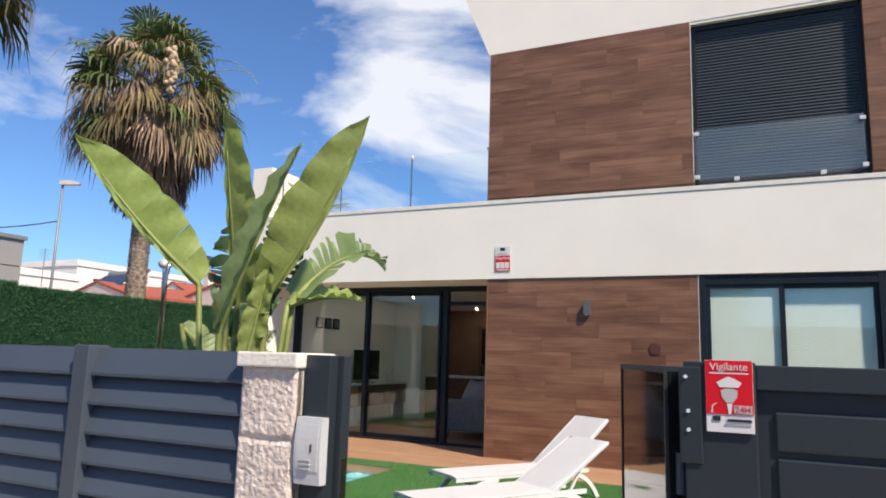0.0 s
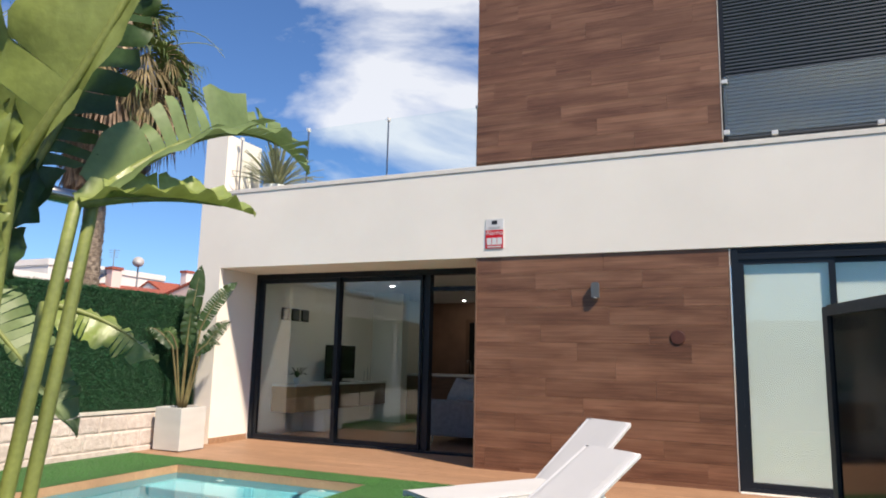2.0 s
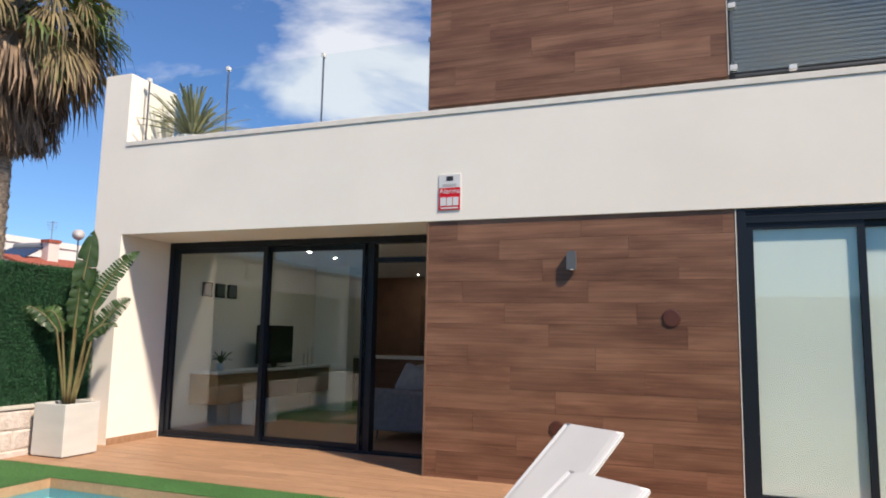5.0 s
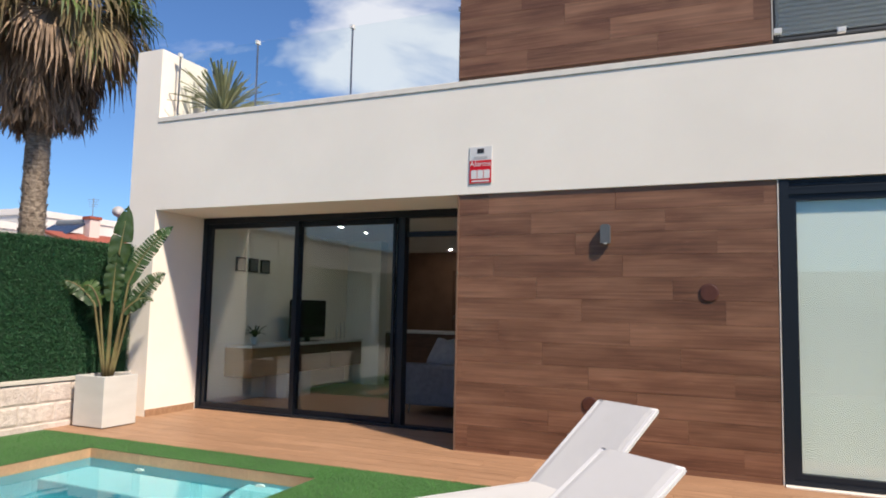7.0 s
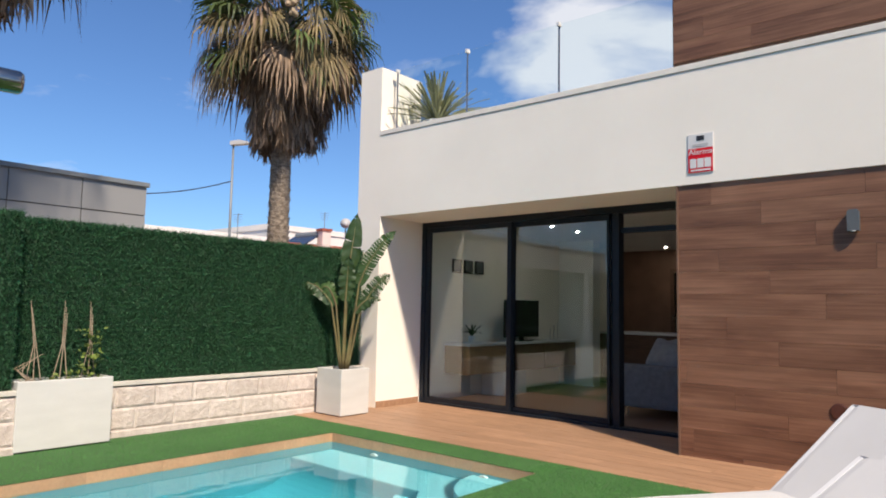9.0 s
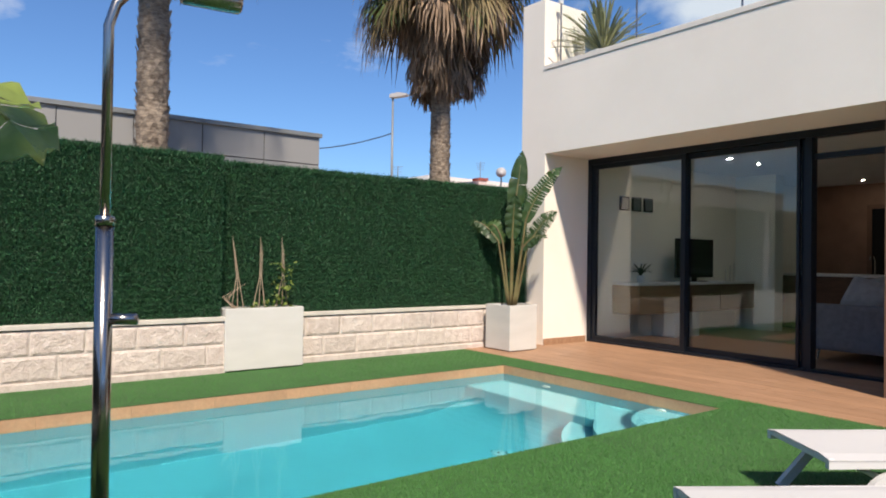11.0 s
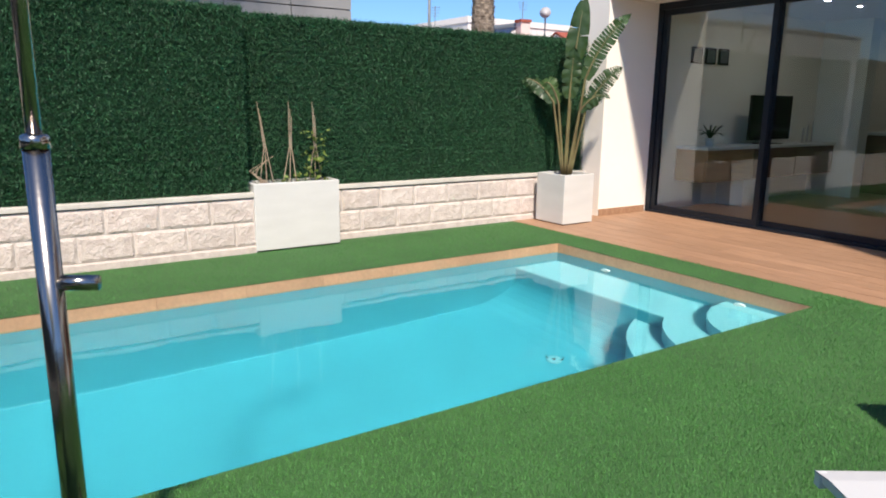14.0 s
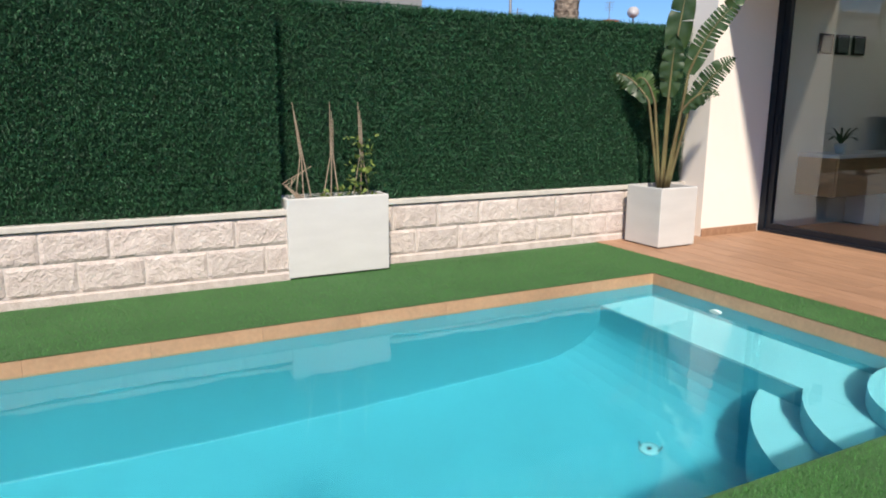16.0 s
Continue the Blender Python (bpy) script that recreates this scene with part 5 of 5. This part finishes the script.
def fan_palm(at, neck, crown, label, seed, lean=0.0, towards=(0.76, -0.65)):
    """neck: where the skirt of dead fronds ends; crown: where the live fronds spring; towards: the side of the flower stalk."""
    rnd = random.Random(seed)
    palm = thing("fan_palm", at, label, "palm tree", "palms behind the hedge")
    axis = [Vector((lean * t * t, 0, crown * t)) for t in (i / 24 for i in range(25))]
    bm = bmesh.new()
    tube(axis, [0.25 - 0.05 * i / 24 + (0.02 if i % 2 else 0) for i in range(25)], 14, bm)
    rows = int(crown / 0.11)
    for i in range(rows):
        for k in range(9):
            z = 0.11 * i + rnd.uniform(-0.02, 0.02)
            a = 6.283 * (k + 0.5 * (i % 2)) / 9 + rnd.uniform(-0.1, 0.1)
            d = Vector((math.cos(a), math.sin(a), 0))
            r = 0.245 - 0.05 * z / crown
            c = d * r + Vector((lean * (z / crown) ** 2, 0, z))
            s = Vector((-d.y, d.x, 0)) * 0.075
            up = d * rnd.uniform(0.02, 0.055) + Vector((0, 0, 0.12))
            bm.faces.new([bm.verts.new(c - s), bm.verts.new(c + s), bm.verts.new(c + s * 0.45 + up), bm.verts.new(c - s * 0.45 + up)])
    part("trunk", bm, BARK, palm)
    top = axis[-1]
    bm = bmesh.new()
    tall = crown - neck
    for i in range(900):
        f = rnd.random()
        size = rnd.uniform(0.55, 1.1)
        z = neck + 0.15 * rnd.random() + size * 0.9 + (tall - 0.9) * f * rnd.uniform(0.6, 1)
        a = rnd.uniform(0, 6.283)
        d = Vector((math.cos(a), math.sin(a), 0))
        ragged = 1 + 0.22 * math.sin(3 * a + seed) + 0.12 * math.sin(7 * a)
        root = d * (0.36 + 0.36 * rnd.random() + 0.36 * f) * ragged + Vector((0, 0, z))
        fan(bm, root, d * rnd.uniform(-0.12, 0.10 + 0.12 * f) + Vector((0, 0, -1)), size, 0.5, 0.15, rnd, 6)
    part("dead_skirt", bm, THATCH, palm, "hanging skirt of dry brown fronds")
    made = {"crown": bmesh.new(), "dry_fronds": bmesh.new(), "brown_fronds": bmesh.new()}
    for i in range(84):
        f = i / 83
        el = 1.35 - 1.75 * f ** 0.75 + rnd.uniform(-0.18, 0.18)
        a = i * 2.39996 + rnd.uniform(-0.25, 0.25)
        d = Vector((math.cos(a) * math.cos(el), math.sin(a) * math.cos(el), math.sin(el)))
        root = top + Vector((0, 0, -0.1 - 0.5 * f))
        stalk, size = rnd.uniform(1.15, 1.65), rnd.uniform(0.95, 1.3)
        kind = "crown" if rnd.random() > 0.15 + 0.75 * f else ("dry_fronds" if rnd.random() > 0.25 + 0.35 * f else "brown_fronds")
        hub = root + d * stalk + Vector((0, 0, -0.12 * stalk * math.cos(el)))
        hang = {"crown": 0.05, "dry_fronds": 0.45, "brown_fronds": 0.8}[kind] + 0.25 * f
        fan(made[kind], hub, d + Vector((0, 0, -hang * rnd.uniform(0.6, 1.2))), size, rnd.uniform(2.4, 3.6), {"crown": 0.75, "dry_fronds": 1.2, "brown_fronds": 1.4}[kind], rnd)
        flat_bar([root, root + d * stalk * 0.55, hub], 0.035, 0.012, d.cross(Vector((0.1, 0.2, 1))), made[kind])
        if kind == "crown" and rnd.random() < 0.6:
            fan(made["dry_fronds"], hub + d * size * 0.35 + Vector((0, 0, -0.25)), d * 0.4 + Vector((0, 0, -1)), size * 0.6, 1.5, 1.2, rnd, 12)
    for name, mat, words_ in (("crown", FROND, "green fan fronds"), ("dry_fronds", STRAWFROND, "yellowing drooping fronds"), ("brown_fronds", THATCH, "dead brown hanging fronds")):
        part(name, made[name], mat, palm, words_)
    w = Vector((*towards, 0)).normalized()
    s = Vector((-w.y, w.x, 0))
    bm = bmesh.new()
    line = [top + w * 0.3, top + w * 1.3 + s * 0.2 + Vector((0, 0, 0.55)), top + w * 2.15 + s * 0.3 + Vector((0, 0, 0.15))]
    tube(line, [0.03, 0.025, 0.02], 6, bm)
    for k in range(90):
        f = rnd.random()
        c = line[-1] + Vector((rnd.gauss(0, 0.055), rnd.gauss(0, 0.055), 0.1 - 1.1 * f))
        bmesh.ops.create_icosphere(bm, subdivisions=1, radius=rnd.uniform(0.04, 0.09) * (1.2 - 0.5 * f), matrix=Matrix.Translation(c))
    part("flower_stalk", bm, BLOSSOM, palm, "pale cream hanging flower cluster")
    for k in range(7):
        a = rnd.uniform(0, 6.283)
        d = Vector((math.cos(a), math.sin(a), 0))
        q = curve(top + d * 0.4, top + d * 1.9 + Vector((0, 0, rnd.uniform(0.9, 1.8))), top + d * rnd.uniform(2.5, 3.0) + Vector((0, 0, rnd.uniform(-0.6, 0.9))), 8)
        part("flower_spray", tube(q, [0.018 - 0.0015 * j for j in range(9)], 5), STALK, palm, "thin arching flower spray")
    return palm


fan_palm((-15.0, 14.0, -0.05), 4.75, 8.35, "tall fan palm with a thick skirt of dead fronds", 11)
fan_palm((-13.2, 6.95, -0.05), 5.3, 8.8, "second tall fan palm with brown hanging fronds", 12)


# ---- neighbourhood ----
gb = thing("grey_building", (-14.0, 10.3, -0.05), "low building clad in grey panels", "building")
part("core", box(-7.0, -16, 0, -0.03, -0.02, 3.45), INK, gb)
for k in range(14):
    y1 = -0.01 - 1.15 * k
    for z0, z1 in ((0.1, 1.0), (1.02, 2.03), (2.05, 2.93), (2.95, 3.48)):
        part("cladding_panel", box(-0.03, y1 - 1.135, z0, 0.0, y1, z1, 0.003), CLADDING, gb)
part("roof_edge", box(-7.05, -16.05, 3.48, 0.05, 0.03, 3.56, 0.004), GALV, gb)


def house(at, lx, ly, h, ridge, wall, label, rz=0.0, roof=True, windows=3):
    b = thing("house", at, label, "house", rz=rz)
    gable = [(0, 0), (ly, 0), (ly, h)] + ([(ly / 2, h + ridge)] if roof else []) + [(0, h)]
    part("wall", prism(gable, "x", 0, lx), wall, b)
    if roof:
        part("roof", prism([(-0.4, h - 0.1), (ly / 2, h + ridge + 0.02), (ly + 0.4, h - 0.1), (ly + 0.4, h + 0.08), (ly / 2, h + ridge + 0.18), (-0.4, h + 0.08)], "x", -0.06, lx + 0.06), ROOFTILE, b, "red tiled roof")
        ch = part("chimney", box(lx * 0.3, ly * 0.35, h, lx * 0.3 + 0.7, ly * 0.35 + 0.7, h + ridge + 1.1), wall, b)
        part("chimney_cap", box(lx * 0.3 - 0.08, ly * 0.35 - 0.08, h + ridge + 1.1, lx * 0.3 + 0.78, ly * 0.35 + 0.78, h + ridge + 1.28), ROOFTILE, ch)
    else:
        part("parapet", boxes([(-0.1, -0.1, h, lx + 0.1, 0.15, h + 0.5), (-0.1, ly - 0.15, h, lx + 0.1, ly + 0.1, h + 0.5), (lx - 0.15, 0.15, h, lx + 0.1, ly - 0.15, h + 0.5), (-0.1, 0.15, h, 0.15, ly - 0.15, h + 0.5)]), wall, b)
    for k in range(windows):
        w = part("window", box(lx, ly * (k + 0.6) / (windows + 0.4) - 0.5, h - 2.2, lx + 0.06, ly * (k + 0.6) / (windows + 0.4) + 0.5, h - 0.9), INK, b)
        part("sill", box(lx, ly * (k + 0.6) / (windows + 0.4) - 0.6, h - 2.3, lx + 0.12, ly * (k + 0.6) / (windows + 0.4) + 0.6, h - 2.22), wall, w)
    return b


house((-56, 19, -0.05), 10, 9, 6.0, 0, HOUSEWALL, "white flat-roofed house beyond the palms", roof=False)
house((-58, 29, -0.05), 9, 9, 6.4, 0, HOUSEWALL, "white flat-roofed house beyond the palms", roof=False)
house((-38, 33.5, -0.05), 8, 8, 4.7, 1.0, PINKWALL, "house with a red tiled roof and chimney", rz=82)
house((-31, 37.5, -0.05), 8, 8, 4.8, 1.1, PINKWALL, "house with a red tiled roof and chimney", rz=82)
house((-42, 44.0, -0.05), 9, 8, 5.0, 1.9, HOUSEWALL, "white house with a red tiled roof", rz=82)
house((-64, 40, -0.05), 12, 12, 8.0, 0, HOUSEWALL, "white flat-roofed house beyond the palms", roof=False)
house((-48, 8, -0.05), 9, 9, 5.6, 0, HOUSEWALL, "white flat-roofed house beyond the palms", roof=False)
house((-26, -6, -0.05), 6, 7, 4.2, 1.0, ROOFTILE, "red house beyond the hedge", windows=1)


def street_lamp(at, h, arm):
    s = thing("street_lamp", at, "grey street lamp with a flat head", "street lamp")
    part("pole", tube([(0, 0, 0), (0, 0, h)], [0.08, 0.045], 10), GALV, s, "", True)
    part("head", prism([(-0.1, 0.02), (0.7, 0.08), (0.72, 0.16), (0.3, 0.24), (-0.1, 0.18)], "y", -0.16, 0.16), PRINTGREY, s).location = (0, 0, h - 0.1)
    return s


lamp1 = street_lamp((-27.6, 20.6, -0.05), 8.3, 0.6)
lamp1.matrix_basis = pose(-27.6, 20.6, -0.05, 0, 0, 35)


def aerial(at, h, kind):
    a = thing("aerial", at, "thin roof aerial against the sky", "aerial")
    part("mast", tube([(0, 0, 0), (0, 0, h)], 0.03, 6), GALV, a)
    for k in range(4):
        part("rod", tube([(-0.35 + 0.05 * k, -0.2, h - 0.1 - 0.18 * k), (0.35 - 0.05 * k, 0.2, h - 0.1 - 0.18 * k)], 0.015, 5), GALV, a)


aerial((-34, 17.8, -0.05), 7.2, 0)
aerial((-44, 31.5, -0.05), 7.8, 0)
aerial((-46, 41.0, 4.5), 4.6, 0)
dish = thing("satellite_dish", (-43.0, 40.7, -0.05), "pale satellite dish on a mast", "satellite dish")
part("mast", tube([(0, 0, 0), (0, 0, 7.6)], 0.06, 8), GALV, dish)
part("bowl", tube([(0.0, 0.0, 7.9), (0.14, -0.14, 7.93), (0.2, -0.2, 7.95)], [0.08, 0.34, 0.42], 20), PRINTGREY, dish, "", True)
sp = thing("solar_panel", (-44.0, 35.5, 5.2), "tilted solar panel on a red roof", "solar panel")
part("panel", prism([(-0.9, 0.1), (0.9, 1.2), (0.9, 1.3), (-0.9, 0.2)], "x", 0.0, 3.0), PANEL, sp)
part("tank", tube([(0.2, 1.1, 1.35), (2.8, 1.1, 1.35)], 0.25, 12), GALV, sp)
for k, (p, q) in enumerate((((-27.6, 20.6, 6.6), (-34, 17.8, 6.4)), ((-34, 17.8, 6.4), (-46, -4.0, 7.5)))):
    cb = thing("overhead_cable", p, "thin dark overhead cable between poles", "cable")
    d = Vector(q) - Vector(p)
    part("strand", tube(curve((0, 0, 0), d * 0.5 + Vector((0, 0, -0.6)), d, 10), 0.025, 5), INK, cb)


# ---- across the street, seen only mirrored in the glass ----
def leafy(name, at, h, r, count, mat, seed, label, trunk=True):
    t = thing(name, at, label, "tree")
    rnd = random.Random(seed)
    bm = bmesh.new()
    if trunk:
        tube([(0, 0, 0), (0.05, 0, h * 0.3), (0, 0.1, h * 0.6)], [0.16, 0.12, 0.08], 8, bm)
        for k in range(5):
            a = k * 1.26
            tube([(0.04, 0.05, h * 0.4), (math.cos(a) * r * 0.6, math.sin(a) * r * 0.6, h * 0.75)], [0.06, 0.02], 6, bm)
        part("trunk", bm, BARK, t)
    g = np.random.default_rng(seed)
    c = g.normal(0, 1, (14, 3)) * np.array([r * 0.5, r * 0.5, h * 0.13]) + np.array([0, 0, h * 0.75])
    p = c[g.integers(0, 14, count)] + g.normal(0, r * 0.22, (count, 3))
    a, b = g.normal(0, 0.11, (count, 3)), g.normal(0, 0.11, (count, 3))
    scatter("crown", [np.stack([p, p + a, p + b], 1).reshape(-1, 3)], mat, t)


leafy("street_tree", (-2.0, -13.5, -0.05), 5.2, 1.8, 2500, FROND, 31, "leafy street tree across the road")
leafy("street_tree", (-9.5, -15.0, -0.05), 6.0, 2.0, 2500, FROND, 32, "leafy street tree across the road")
hedge_far = structure("wall_far_hedge", box(-40, -11.0, -0.05, 30, -10.2, 2.9, 0.1), HEDGE, "tall dark clipped hedge across the road", "hedge")
pole = thing("utility_pole", (-5.2, -9.6, -0.05), "grey utility pole with cables", "pole")
part("mast", tube([(0, 0, 0), (0, 0, 8.2)], [0.13, 0.09], 10), GALV, pole)
part("crossarm", box(-0.9, -0.05, 7.3, 0.9, 0.05, 7.4), GALV, pole)
for dz, dy in ((7.45, 0.0), (7.2, 0.1)):
    part("cable", tube(curve((-40, dy, dz), (0, dy, dz - 1.0), (30, dy, dz), 14), 0.02, 5), INK, pole)

# ---- tiles of the tiled walls, the terrace and the pool edge ----
WALLTILE = tile_mesh("tile", 1.198, 0.014, 0.198, WOODTILE)


def tiled(owner, x0, x1, z0, z1, shift):
    row, z = 0, z1 - 0.2
    while z > z0 - 0.19:
        x = x0 - 1.2 + (shift + 0.42 * row) % 1.2
        while x < x1:
            a, b, c, d = max(x, x0), min(x + 1.2, x1), max(z, z0), z + 0.2
            if b - a > 0.02:
                ob = new("tile", WALLTILE)
                ob.parent = owner
                ob.matrix_basis = Matrix.Translation(((a + b) / 2, WY + 0.007, (c + d) / 2)) @ Matrix.Diagonal(((b - a) / 1.2, 1, (d - c) / 0.2, 1))
            x += 1.2
        row, z = row + 1, z - 0.2


tiled(bpy.data.objects["wall_lower_tiled"], -3.935, -1.137, 0.0, 2.447, 0.3)
tiled(bpy.data.objects["wall_lower_east"], 0.865, 4.4, 0.0, 2.447, 0.3)
tiled(bpy.data.objects["wall_upper_tiled"], -3.965, -1.152, 3.62, 5.826, 0.1)
tiled(bpy.data.objects["wall_upper_east"], 0.815, 4.4, 3.62, 5.826, 0.1)
FLOORTILE = tile_mesh("tile", 1.197, 0.1955, 0.014, DECKTILE)
slab = bpy.data.objects["floor_slab"]
for row in range(10):
    x = -8.3 + (0.4 * row) % 1.2 - 1.2
    y0, y1 = DECK_Y + 0.2 * row, min(DECK_Y + 0.2 * (row + 1), GY + 0.10)
    while x < 4.5:
        a, b = max(x, -8.12 if y0 < 10.4 else -7.85), min(x + 1.2, 4.45)
        if b - a > 0.02 and y1 - y0 > 0.03:
            ob = new("tile", FLOORTILE)
            ob.parent = slab
            ob.matrix_basis = Matrix.Translation(((a + b) / 2, (y0 + y1) / 2, -0.005)) @ Matrix.Diagonal(((b - a) / 1.2, (y1 - y0) / 0.2, 1, 1))
        x += 1.2
EDGE = tile_mesh("tile", 0.02, 0.599, 0.11, POOLTILE)
for k in range(10):
    y = PY1 - 0.6 * k
    a = max(y - 0.6, PY0)
    if y - a > 0.05:
        for x in (PX0 - 0.006, PX1 + 0.006):
            ob = new("edge_tile", EDGE)
            ob.parent = pool
            ob.matrix_basis = Matrix.Translation((x, (y + a) / 2, -0.060)) @ Matrix.Diagonal((1, (y - a) / 0.6, 1, 1))
for k in range(5):
    x, b = PX0 + 0.6 * k, min(PX0 + 0.6 * (k + 1), PX1)
    if b - x > 0.03:
        for y in (PY0 - 0.006, PY1 + 0.006):
            ob = new("edge_tile", EDGE)
            ob.parent = pool
            ob.matrix_basis = pose((x + b) / 2, y, -0.060, 0, 0, 90) @ Matrix.Diagonal((1, (b - x) / 0.6, 1, 1))

drain = thing("pool_drain", (-5.74, 7.82, -1.34), "small white drain on the pool floor", "drain")
drain.scale = (0.7, 0.7, 0.7)
part("disc", tube([(0, 0, 0), (0, 0, 0.015), (0, 0, 0.02)], [0.085, 0.085, 0.06], 20), STEPW, drain, "", True)
part("hole", tube([(0, 0, 0.02), (0, 0, 0.023)], 0.022, 12), INK, drain, "dark centre")
part("grip", tube([(0.06, 0.03, 0.015), (0.085, 0.045, 0.06), (0.09, 0.05, 0.11)], 0.006, 6), INK, drain, "dark thin grip")
part("grip", tube([(-0.06, -0.03, 0.015), (-0.08, -0.04, 0.04), (-0.08, -0.045, 0.075)], 0.006, 6), INK, drain, "dark thin grip")

# ---- turf blades ----
g = np.random.default_rng(9)


def blades(x0, y0, x1, y1, count):
    p = np.stack([g.uniform(x0, x1, count), g.uniform(y0, y1, count), np.full(count, -0.006)], 1)
    hole = (p[:, 0] > PX0 - 0.004) & (p[:, 0] < PX1 + 0.004) & (p[:, 1] > PY0) & (p[:, 1] < PY1 + 0.004)
    p = p[~hole]
    k = len(p)
    a = g.uniform(0, 6.283, k)
    side = np.stack([np.cos(a), np.sin(a), np.zeros(k)], 1) * 0.0017
    tip = np.stack([g.normal(0, 0.007, k), g.normal(0, 0.007, k), g.uniform(0.009, 0.023, k)], 1)
    return np.stack([p - side, p + side, p + tip], 1).reshape(-1, 3)


turf = scatter("turf_pile", [blades(-4.6, 3.1, -1.6, 7.4, 460000), blades(-4.6, 7.4, -1.2, DECK_Y + 0.01, 125000), blades(-1.2, 3.4, 1.5, DECK_Y + 0.01, 40000), blades(-8.0, 3.1, -6.9, DECK_Y + 0.01, 60000),
                             blades(-6.95, 8.9, -4.4, DECK_Y + 0.01, 12000)], BLADE)
tagged(turf, "short green synthetic grass blades on the lawn", "grass", kind="stuff")
